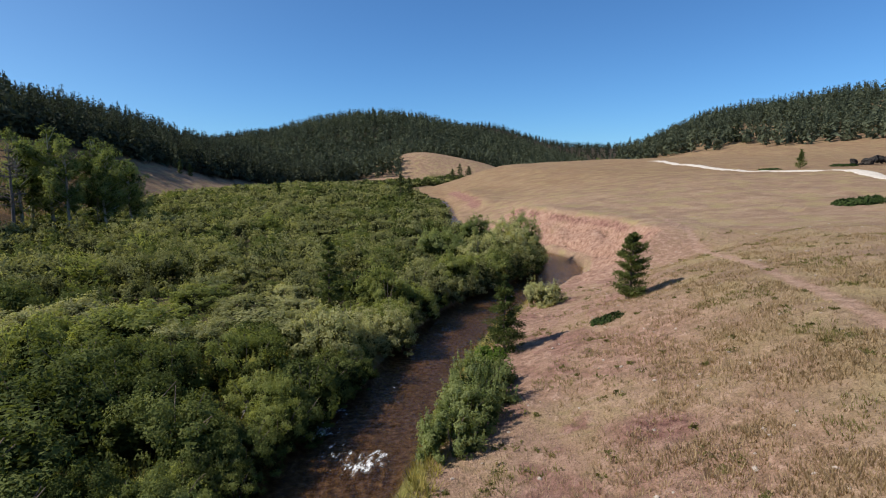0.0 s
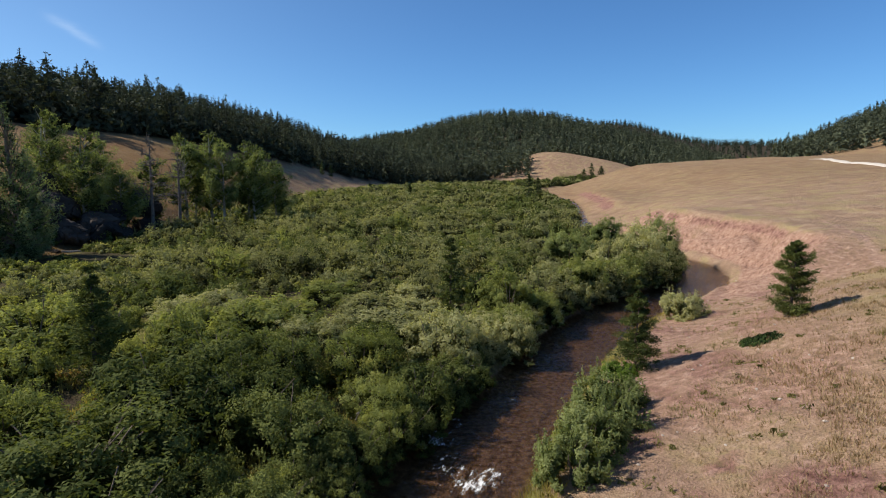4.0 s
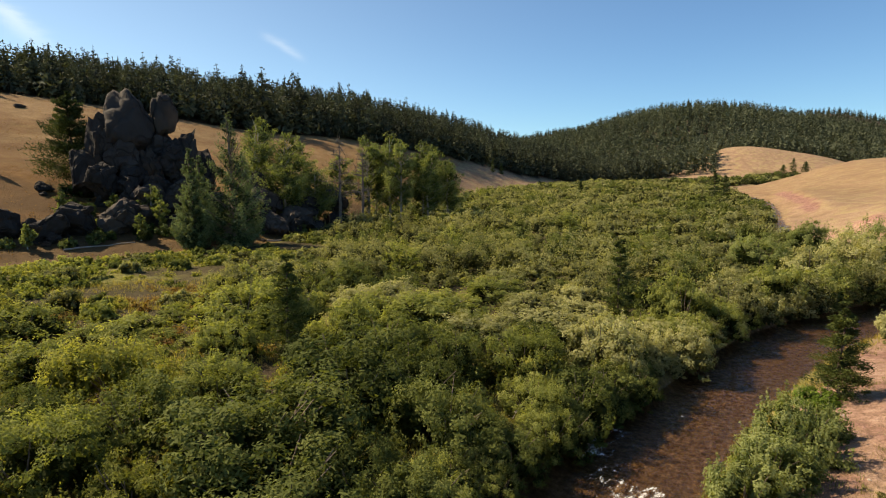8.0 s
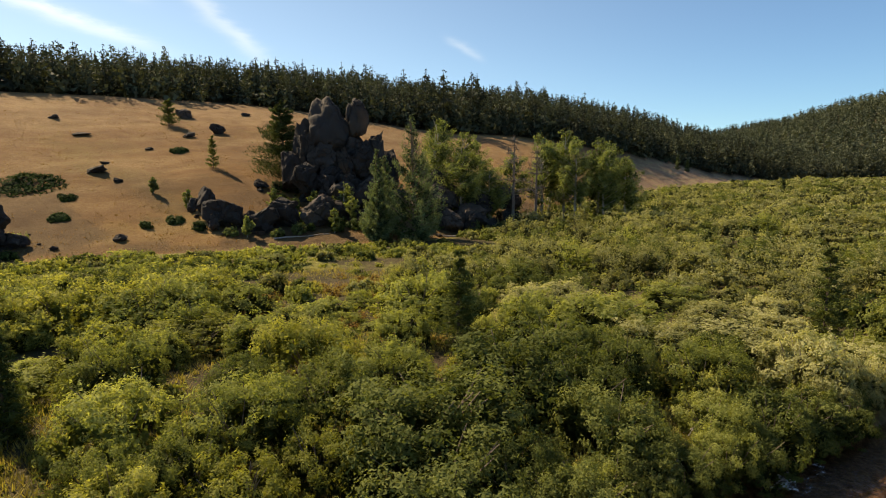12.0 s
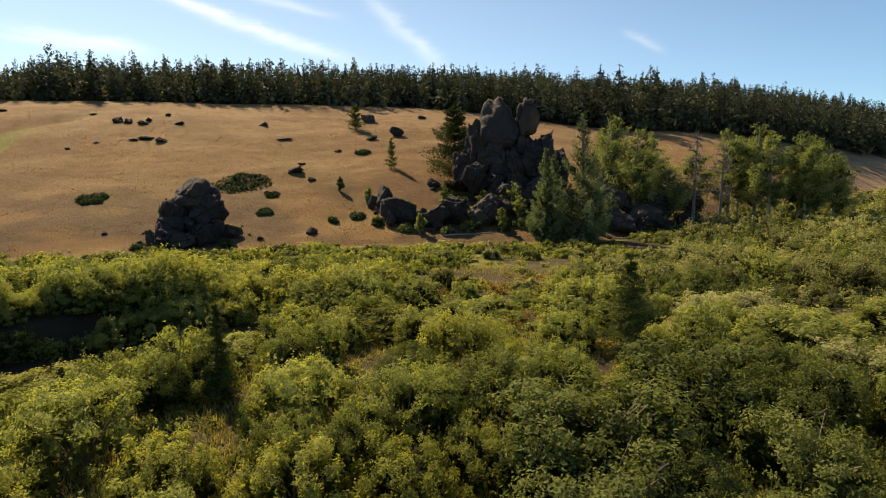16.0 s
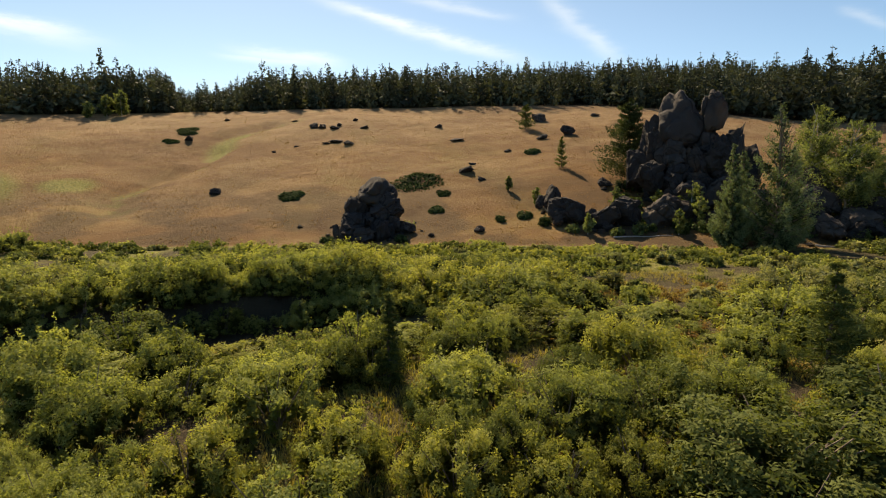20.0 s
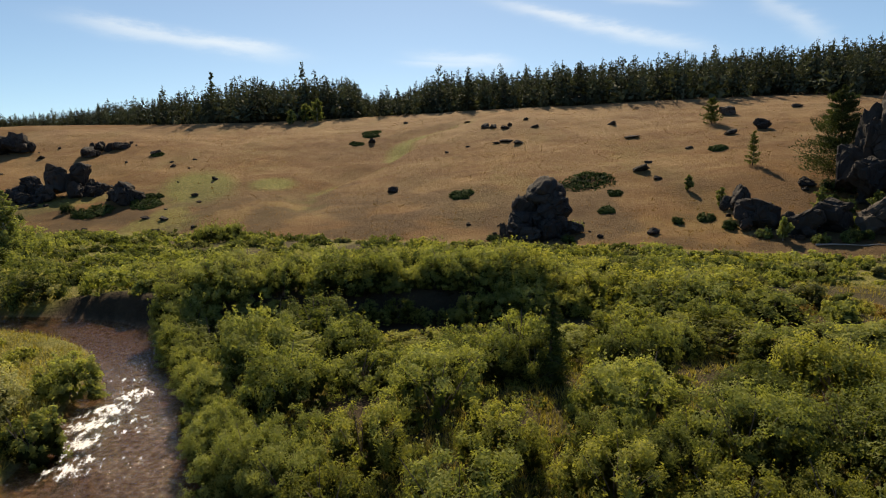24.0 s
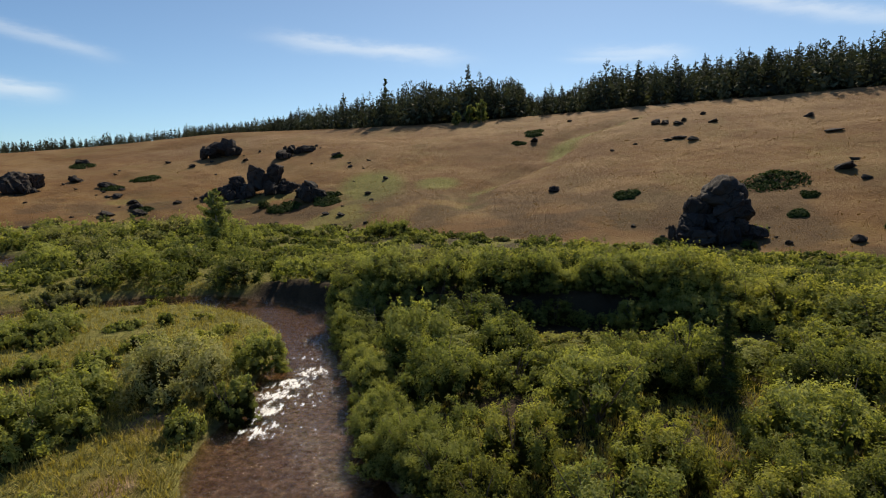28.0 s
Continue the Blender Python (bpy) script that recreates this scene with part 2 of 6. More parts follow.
    soft = 0.5 * (fbm(x / 2.2, y / 2.2, 33) - 0.5)
    z = bed + (z - bed) * sm(-0.7, 0.7, d + soft)
    return z.reshape(shape), d.reshape(shape), side.reshape(shape)


def height(x, y):
    return float(land(np.array([x]), np.array([y]))[0][0])
# ---- end of land maths ----

rng = np.random.default_rng(4)


# ---- meshes ----
def mesh_of(name, verts, faces, material, values=None, smooth=False):
    """A mesh from arrays: verts (n, 3), faces (m, 3 or 4); values: named numbers for each vertex."""
    me = bpy.data.meshes.new(name)
    verts, faces = np.asarray(verts, np.float32), np.asarray(faces, np.int32)
    m, k = faces.shape
    me.vertices.add(len(verts))
    me.vertices.foreach_set("co", verts.ravel())
    me.loops.add(m * k)
    me.loops.foreach_set("vertex_index", faces.ravel())
    me.polygons.add(m)
    me.polygons.foreach_set("loop_start", np.arange(0, m * k, k, dtype=np.int32))
    me.polygons.foreach_set("use_smooth", np.full(m, smooth))
    me.update(calc_edges=True)
    for key, v in (values or {}).items():
        me.attributes.new(key, "FLOAT", "POINT").data.foreach_set("value", np.asarray(v, np.float32))
    if material:
        me.materials.append(material)
    return me


def part(name, me, parent, label="", material=None):
    ob = new(name, me)
    ob.parent = parent
    if label:
        tagged(ob, label)
    return ob


# ---- materials ----
def base(name, rough=0.8, spec=0.3):
    m = bpy.data.materials.new(name)
    m.use_nodes = True
    t = m.node_tree
    b = t.nodes["Principled BSDF"]
    b.inputs["Roughness"].default_value = rough
    b.inputs["Specular IOR Level"].default_value = spec
    return m, t, b


def place(t):
    return t.nodes.new("ShaderNodeTexCoord").outputs["Object"]


def noisy(t, scale, detail=4, vec=None, rough=0.55, stretch=None):
    n = t.nodes.new("ShaderNodeTexNoise")
    n.inputs["Scale"].default_value, n.inputs["Detail"].default_value, n.inputs["Roughness"].default_value = scale, detail, rough
    if stretch:
        mp = t.nodes.new("ShaderNodeMapping")
        mp.inputs["Scale"].default_value = stretch
        t.links.new(vec or place(t), mp.inputs[0])
        vec = mp.outputs[0]
    t.links.new(vec or place(t), n.inputs["Vector"])
    return n.outputs["Fac"]


def ramp(t, fac, stops):
    n = t.nodes.new("ShaderNodeValToRGB")
    while len(n.color_ramp.elements) < len(stops):
        n.color_ramp.elements.new(0.5)
    for e, (p, c) in zip(n.color_ramp.elements, stops):
        e.position, e.color = p, (*c, 1) if len(c) == 3 else c
    t.links.new(fac, n.inputs[0])
    return n.outputs[0]


def calc(t, op, a, b=None, clamp=False):
    n = t.nodes.new("ShaderNodeMath")
    n.operation, n.use_clamp = op, clamp
    for s, v in zip(n.inputs, (a, b)):
        if v is None:
            continue
        if isinstance(v, (int, float)):
            s.default_value = v
        else:
            t.links.new(v, s)
    return n.outputs[0]


def mixed(t, fac, a, b, blend="MIX"):
    n = t.nodes.new("ShaderNodeMix")
    n.data_type, n.blend_type = "RGBA", blend
    for s, v in zip((n.inputs["Factor"], n.inputs[6], n.inputs[7]), (fac, a, b)):
        if isinstance(v, (int, float)):
            s.default_value = v
        elif isinstance(v, tuple):
            s.default_value = (*v, 1)
        else:
            t.links.new(v, s)
    return n.outputs[2]


def value(t, key):
    n = t.nodes.new("ShaderNodeAttribute")
    n.attribute_name = key
    return n.outputs["Fac"]


def rough_up(t, b, h, strength, dist):
    n = t.nodes.new("ShaderNodeBump")
    n.inputs["Strength"].default_value, n.inputs["Distance"].default_value = strength, dist
    t.links.new(h, n.inputs["Height"])
    t.links.new(n.outputs[0], b.inputs["Normal"])


def leaf_material(name, dark, mid, light, through_=0.35, through_gain=1.5):
    """Leaves: colour by each leaf's tint, which in leafy crowns also paints inner shade, and each plant's chance,
    partly letting the light through.
    """
    m, t, b = base(name, 0.75, 0.06)
    info = t.nodes.new("ShaderNodeObjectInfo")
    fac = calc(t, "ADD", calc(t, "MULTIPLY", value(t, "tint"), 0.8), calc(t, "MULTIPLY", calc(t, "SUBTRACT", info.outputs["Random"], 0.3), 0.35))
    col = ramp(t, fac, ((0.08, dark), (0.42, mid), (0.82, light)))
    t.links.new(col, b.inputs["Base Color"])
    tr = t.nodes.new("ShaderNodeBsdfTranslucent")
    t.links.new(mixed(t, 1.0, col, (through_gain * 1.02, through_gain, through_gain * 0.5), "MULTIPLY"), tr.inputs[0])
    mx = t.nodes.new("ShaderNodeMixShader")
    mx.inputs[0].default_value = through_
    t.links.new(b.outputs[0], mx.inputs[1])
    t.links.new(tr.outputs[0], mx.inputs[2])
    t.links.new(mx.outputs[0], t.nodes["Material Output"].inputs[0])
    return m


WILLOW_GREEN = leaf_material("willow_green", (0.036, 0.045, 0.013), (0.17, 0.192, 0.056), (0.315, 0.33, 0.115), 0.45, 1.5)
WILLOW_YELLOW = leaf_material("willow_yellow", (0.046, 0.052, 0.013), (0.2, 0.21, 0.054), (0.35, 0.345, 0.108), 0.46, 1.5)
WILLOW_GREY = leaf_material("willow_grey", (0.05, 0.055, 0.024), (0.235, 0.236, 0.105), (0.43, 0.415, 0.21), 0.42, 1.45)
# The willow leaf darkened, to paint bushes that stand in deep shade.
WILLOW_SHADED = leaf_material("willow_shaded", (0.03, 0.04, 0.012), (0.092, 0.112, 0.033), (0.185, 0.205, 0.066), 0.37, 1.4)
ASPEN_LEAF = leaf_material("aspen_leaf", (0.062, 0.078, 0.03), (0.15, 0.182, 0.066), (0.26, 0.285, 0.11), 0.38, 1.7)
COTTONWOOD = leaf_material("cottonwood_leaf", (0.045, 0.062, 0.03), (0.115, 0.155, 0.072), (0.215, 0.262, 0.13), 0.27, 1.4)
NEEDLE = leaf_material("needle", (0.022, 0.032, 0.013), (0.055, 0.074, 0.028), (0.11, 0.13, 0.048), 0.18)
NEEDLE_LIGHT = leaf_material("needle_light", (0.035, 0.048, 0.015), (0.08, 0.1, 0.03), (0.15, 0.165, 0.05), 0.2)
FOREST = leaf_material("forest_needle", (0.03, 0.036, 0.026), (0.058, 0.069, 0.046), (0.105, 0.118, 0.074), 0.16, 1.2)
JUNIPER = leaf_material("juniper_needle", (0.02, 0.035, 0.012), (0.05, 0.075, 0.022), (0.09, 0.12, 0.04), 0.15)
STRAW = leaf_material("straw", (0.22, 0.145, 0.092), (0.39, 0.28, 0.18), (0.57, 0.44, 0.29), 0.3, 1.0)
WILLOW_BANK = leaf_material("willow_bank", (0.055, 0.072, 0.026), (0.155, 0.186, 0.068), (0.28, 0.305, 0.13), 0.42, 1.6)
HERB_GREEN = leaf_material("herb_green", (0.05, 0.09, 0.015), (0.11, 0.17, 0.03), (0.18, 0.24, 0.05), 0.35, 1.5)
GOLD_STRAW = leaf_material("gold_straw", (0.16, 0.085, 0.027), (0.24, 0.135, 0.044), (0.33, 0.2, 0.07), 0.3, 1.0)
BANK_STRAW = leaf_material("bank_straw", (0.17, 0.115, 0.06), (0.33, 0.232, 0.13), (0.52, 0.39, 0.24), 0.3, 1.0)
HERB = leaf_material("herb", (0.12, 0.11, 0.04), (0.21, 0.19, 0.07), (0.34, 0.29, 0.11), 0.35, 1.2)
RUST_HERB = leaf_material("rust_herb", (0.1, 0.055, 0.02), (0.23, 0.135, 0.045), (0.38, 0.25, 0.09), 0.35, 1.2)
BEND_GRASS = leaf_material("bend_grass", (0.11, 0.1, 0.026), (0.25, 0.21, 0.058), (0.41, 0.34, 0.115), 0.35, 1.4)


def bark_material(name, a, b_, rough=0.9):
    m, t, b = base(name, rough, 0.2)
    n = noisy(t, 14, 5, stretch=(1, 1, 0.25))
    t.links.new(ramp(t, n, ((0.3, a), (0.7, b_))), b.inputs["Base Color"])
    rough_up(t, b, n, 0.6, 0.02)
    return m


BARK = bark_material("bark", (0.05, 0.035, 0.025), (0.16, 0.12, 0.09))
PALE_BARK = bark_material("pale_bark", (0.2, 0.18, 0.14), (0.42, 0.4, 0.34))
DEAD_WOOD = bark_material("dead_wood", (0.2, 0.17, 0.15), (0.45, 0.41, 0.37))
GREY_WOOD = bark_material("grey_wood", (0.08, 0.065, 0.055), (0.24, 0.2, 0.17))
TWIG = bark_material("twig", (0.09, 0.065, 0.05), (0.24, 0.19, 0.15))


def rock_material():
    m, t, b = base("granite", 0.9, 0.2)
    info = t.nodes.new("ShaderNodeObjectInfo")
    shift = t.nodes.new("ShaderNodeVectorMath")
    shift.operation = "ADD"
    t.links.new(place(t), shift.inputs[0])
    t.links.new(info.outputs["Location"], shift.inputs[1])
    v = shift.outputs[0]
    n1, n2, n3 = noisy(t, 0.5, 5, v), noisy(t, 5, 6, v, 0.7), noisy(t, 0.9, 3, v)
    c = ramp(t, n1, ((0.3, (0.022, 0.019, 0.018)), (0.52, (0.046, 0.039, 0.035)), (0.72, (0.11, 0.085, 0.066))))
    c = mixed(t, calc(t, "MULTIPLY", n2, 0.6), c, (0.042, 0.037, 0.034), "MIX")
    c = mixed(t, ramp(t, n3, ((0.6, (0, 0, 0)), (0.75, (0.4, 0.4, 0.4)))), c, (0.2, 0.105, 0.055))
    vor = t.nodes.new("ShaderNodeTexVoronoi")
    vor.feature = "DISTANCE_TO_EDGE"
    vor.inputs["Scale"].default_value = 1.4
    bent = t.nodes.new("ShaderNodeVectorMath")
    bent.operation = "MULTIPLY_ADD"
    nc = t.nodes.new("ShaderNodeTexNoise")
    nc.inputs["Scale"].default_value = 2.0
    t.links.new(v, nc.inputs["Vector"])
    t.links.new(nc.outputs["Color"], bent.inputs[0])
    bent.inputs[1].default_value = (0.5, 0.5, 0.5)
    t.links.new(v, bent.inputs[2])
    t.links.new(bent.outputs[0], vor.inputs["Vector"])
    edge = ramp(t, vor.outputs["Distance"], ((0.0, (0.35, 0.35, 0.35)), (0.035, (1, 1, 1))))
    c = mixed(t, edge, (0.02, 0.017, 0.015), c)
    t.links.new(c, b.inputs["Base Color"])
    rough_up(t, b, calc(t, "ADD", calc(t, "ADD", n2, calc(t, "MULTIPLY", n1, 2.0)), calc(t, "MULTIPLY", edge, 0.8)), 1.0, 0.3)
    return m


ROCK = rock_material()


def ground_material():
    m, t, b = base("earth_and_dry_grass", 0.95, 0.1)
    big, mid, small, tiny = noisy(t, 0.035, 4), noisy(t, 0.35, 5), noisy(t, 2.2, 6, None, 0.65), noisy(t, 14, 4, None, 0.7)
    grass = ramp(t, mid, ((0.3, (0.265, 0.168, 0.112)), (0.5, (0.39, 0.262, 0.18)), (0.72, (0.51, 0.37, 0.25))))
    gold = ramp(t, mid, ((0.3, (0.128, 0.062, 0.021)), (0.5, (0.2, 0.104, 0.033)), (0.72, (0.295, 0.168, 0.056))))
    gold = mixed(t, ramp(t, big, ((0.38, (0, 0, 0)), (0.62, (0.75, 0.75, 0.75)))), gold, (0.118, 0.064, 0.028))
    sweep = noisy(t, 0.09, 5, None, 0.62, (1.0, 0.35, 1.0))
    gold = mixed(t, ramp(t, sweep, ((0.42, (0, 0, 0)), (0.6, (0.7, 0.7, 0.7)))), gold, (0.33, 0.222, 0.105))
    gold = mixed(t, ramp(t, noisy(t, 0.05, 5, None, 0.65, (0.5, 1.2, 1.0)), ((0.52, (0, 0, 0)), (0.66, (0.6, 0.6, 0.6)))), gold, (0.19, 0.15, 0.05))
    grass = mixed(t, value(t, "pale"), gold, grass)
    grass = mixed(t, ramp(t, small, ((0.35, (0.7, 0.7, 0.7)), (0.65, (0, 0, 0)))), grass, mixed(t, value(t, "pale"), (0.15, 0.078, 0.027), (0.3, 0.19, 0.125)))
    soil = ramp(t, small, ((0.3, (0.13, 0.068, 0.052)), (0.42, (0.33, 0.19, 0.138)), (0.58, (0.45, 0.28, 0.205)), (0.75, (0.58, 0.41, 0.31))))
    lush = ramp(t, small, ((0.3, (0.09, 0.095, 0.024)), (0.55, (0.19, 0.182, 0.046)), (0.75, (0.31, 0.265, 0.09))))
    bed = ramp(t, noisy(t, 3.5, 5, None, 0.6), ((0.3, (0.062, 0.039, 0.025)), (0.5, (0.155, 0.1, 0.064)), (0.75, (0.31, 0.22, 0.15))))
    # Ground litter, set near black to also stand for shade under willows.
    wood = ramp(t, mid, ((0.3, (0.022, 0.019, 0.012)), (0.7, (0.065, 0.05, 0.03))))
    blend = calc(t, "MULTIPLY", calc(t, "SUBTRACT", small, 0.5), 0.7)

    def mask(key):
        return calc(t, "MULTIPLY", calc(t, "SUBTRACT", calc(t, "ADD", value(t, key), blend), 0.3), 2.5, True)
    grass = mixed(t, ramp(t, noisy(t, 0.16, 5, None, 0.6), ((0.5, (0, 0, 0)), (0.66, (0.6, 0.6, 0.6)))), grass, mixed(t, value(t, "pale"), (0.17, 0.09, 0.035), (0.25, 0.16, 0.12)))
    grass = mixed(t, calc(t, "MULTIPLY", ramp(t, noisy(t, 0.22, 4, None, 0.6, (1.3, 0.8, 1)), ((0.48, (0, 0, 0)), (0.62, (0.6, 0.6, 0.6)))), value(t, "pale")), grass, (0.38, 0.31, 0.14))
    grass = mixed(t, calc(t, "MULTIPLY", value(t, "olive"), ramp(t, noisy(t, 0.9, 5, None, 0.65), ((0.38, (0.15, 0.15, 0.15)), (0.6, (0.85, 0.85, 0.85))))), grass, ramp(t, small, ((0.3, (0.23, 0.16, 0.085)), (0.55, (0.39, 0.285, 0.155)), (0.75, (0.54, 0.41, 0.235)))))
    c = mixed(t, mask("soil"), grass, soil)
    c = mixed(t, mask("worn"), c, ramp(t, small, ((0.34, (0.1, 0.045, 0.038)), (0.5, (0.28, 0.145, 0.115)), (0.7, (0.46, 0.285, 0.22)))))
    c = mixed(t, calc(t, "MULTIPLY", mask("lush"), calc(t, "SUBTRACT", 1.0, value(t, "soil"), True)), c, lush)
    c = mixed(t, calc(t, "MULTIPLY", value(t, "path"), 0.16), c, (0.72, 0.54, 0.41))
    c = mixed(t, value(t, "litter_shade"), c, wood)
    c = mixed(t, value(t, "bed"), c, bed)
    c = mixed(t, ramp(t, tiny, ((0.36, (0.55, 0.55, 0.55)), (0.52, (0, 0, 0)))), c, (0.12, 0.075, 0.05))
    t.links.new(c, b.inputs["Base Color"])
    rough_up(t, b, calc(t, "ADD", calc(t, "MULTIPLY", small, 1.0), calc(t, "MULTIPLY", tiny, 0.35)), 1.0, 0.26)
    return m


GROUND = ground_material()


def water_material():
    m, t, b = base("creek_water", 0.9, 0.3)
    b.inputs["Base Color"].default_value = (0.75, 0.74, 0.72, 1)
    flow = t.nodes.new("ShaderNodeCombineXYZ")
    t.links.new(value(t, "along"), flow.inputs[0])
    t.links.new(value(t, "across"), flow.inputs[1])
    v = flow.outputs[0]
    h = calc(t, "ADD", noisy(t, 2.0, 4, v, 0.55, (0.8, 1.3, 1)), calc(t, "MULTIPLY", noisy(t, 8, 3, v, 0.6, (0.7, 1.2, 1)), 0.55))
    bump = t.nodes.new("ShaderNodeBump")
    bump.inputs["Strength"].default_value, bump.inputs["Distance"].default_value = 0.85, 0.13
    t.links.new(h, bump.inputs["Height"])
    clear, gloss, fr, mx = [t.nodes.new(k) for k in ("ShaderNodeBsdfTransparent", "ShaderNodeBsdfGlossy", "ShaderNodeFresnel", "ShaderNodeMixShader")]
    clear.inputs[0].default_value = (0.95, 0.84, 0.68, 1)
    gloss.inputs["Roughness"].default_value = 0.1
    fr.inputs["IOR"].default_value = 1.28
    t.links.new(bump.outputs[0], gloss.inputs["Normal"])
    t.links.new(bump.outputs[0], fr.inputs["Normal"])
    t.links.new(fr.outputs[0], mx.inputs[0])
    t.links.new(clear.outputs[0], mx.inputs[1])
    t.links.new(gloss.outputs[0], mx.inputs[2])
    foam_sparkle = calc(t, "MULTIPLY", calc(t, "SUBTRACT", calc(t, "ADD", value(t, "foam_sparkle"), calc(t, "MULTIPLY", calc(t, "SUBTRACT", noisy(t, 2.6, 9, v, 0.76, (0.6, 1.3, 1)), 0.5), 3.2)), 0.8), 2.6, True)
    top = t.nodes.new("ShaderNodeMixShader")
    t.links.new(foam_sparkle, top.inputs[0])
    t.links.new(mx.outputs[0], top.inputs[1])
    t.links.new(b.outputs[0], top.inputs[2])
    t.links.new(top.outputs[0], t.nodes["Material Output"].inputs[0])
    return m


WATER = water_material()

# The willows that stand out: x, y, width, height, kind (0 green, 1 yellow-green, 2 grey-green, 3 darkened as shade).
NEAR_WILLOWS = ((-13.5, -4.8, 3.1, 2.2, 1), (-13.7, 5.6, 3.5, 2.4, 1), (-14.6, 2.9, 3.6, 2.5, 1), (-9.7, 11.9, 3.3, 2.3, 3), (-14.1, 8.0, 3.1, 2.2, 1), (-15.9, 5.0, 3.3, 2.3, 0), (-6.9, 15.2, 2.0, 1.5, 0), (-16.9, -0.1, 3.3, 2.3, 1),
                (-16.3, -4.5, 3.7, 2.5, 1), (-17.0, 3.0, 2.6, 1.9, 0), (-16.4, -7.1, 3.0, 2.2, 0), (-9.2, 16.3, 4.2, 2.9, 3), (-19.9, -2.6, 4.4, 3.0, 0), (-19.8, 4.1, 4.4, 3.0, 0), (-17.6, 10.3, 4.2, 3.0, 3), (-7.6, 20.0, 3.1, 2.1, 0), (-11.6, 17.8, 4.6, 3.2, 3))
MID_WILLOWS = ((-20.8, -8.8, 4.5, 3.1, 0), (-21.1, 8.7, 3.4, 2.4, 3), (-18.1, 14.0, 3.8, 2.7, 0), (-23.2, -1.8, 4.2, 2.9, 0), (-9.0, 22.6, 4.2, 3.0, 0), (-11.9, 21.4, 4.4, 3.2, 3), (-24.4, 0.9, 3.6, 2.6, 0), (-22.4, 12.5, 5.1, 3.4, 1), (-25.2, 5.3, 4.3, 3.0, 0),
               (-15.1, 20.9, 5.0, 3.3, 3), (-6.6, 27.0, 4.3, 3.1, 2), (-25.8, -7.5, 4.0, 2.8, 0), (-28.7, -10.3, 4.8, 3.2, 3), (-8.6, 29.7, 2.6, 2.2, 2), (-23.9, 24.3, 4.1, 2.9, 3), (-5.0, 37.6, 4.7, 3.6, 0), (-2.2, 41.4, 4.8, 3.4, 2), (0.4, 47.4, 5.0, 3.6, 0))
# Hollows between them, kept bare and their ground painted dark as deep shade: x, y, radius.
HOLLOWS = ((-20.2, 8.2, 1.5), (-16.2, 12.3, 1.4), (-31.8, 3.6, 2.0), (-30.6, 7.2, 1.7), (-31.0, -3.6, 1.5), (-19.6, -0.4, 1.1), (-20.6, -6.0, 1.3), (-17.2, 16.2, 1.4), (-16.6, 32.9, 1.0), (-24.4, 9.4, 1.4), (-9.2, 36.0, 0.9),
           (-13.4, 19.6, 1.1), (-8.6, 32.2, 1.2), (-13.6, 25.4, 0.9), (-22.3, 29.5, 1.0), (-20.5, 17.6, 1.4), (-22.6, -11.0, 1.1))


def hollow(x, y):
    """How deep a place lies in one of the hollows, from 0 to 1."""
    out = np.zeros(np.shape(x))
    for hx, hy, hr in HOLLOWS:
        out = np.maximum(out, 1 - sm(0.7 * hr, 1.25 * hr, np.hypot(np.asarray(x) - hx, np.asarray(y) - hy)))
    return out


# ---- ground: one sheet of rings round the camera out to the horizon ----
RINGS = np.concatenate([[0.01, 0.6, 2.0], 3.5 * (60 / 3.5) ** (np.arange(170) / 170), 60 * (260 / 60) ** (np.arange(190) / 190), 260 * (4600 / 260) ** (np.arange(64) / 63)])


def ground_top(x, y):
    """The sheet's own height between its rings."""
    r = np.hypot(x, y)
    k = np.clip(np.searchsorted(RINGS, r) - 1, 0, len(RINGS) - 2)
    z0, z1 = land(x * RINGS[k] / r, y * RINGS[k] / r)[0], land(x * RINGS[k + 1] / r, y * RINGS[k + 1] / r)[0]
    f = (r - RINGS[k]) / (RINGS[k + 1] - RINGS[k])
    return z0 * (1 - f) + z1 * f


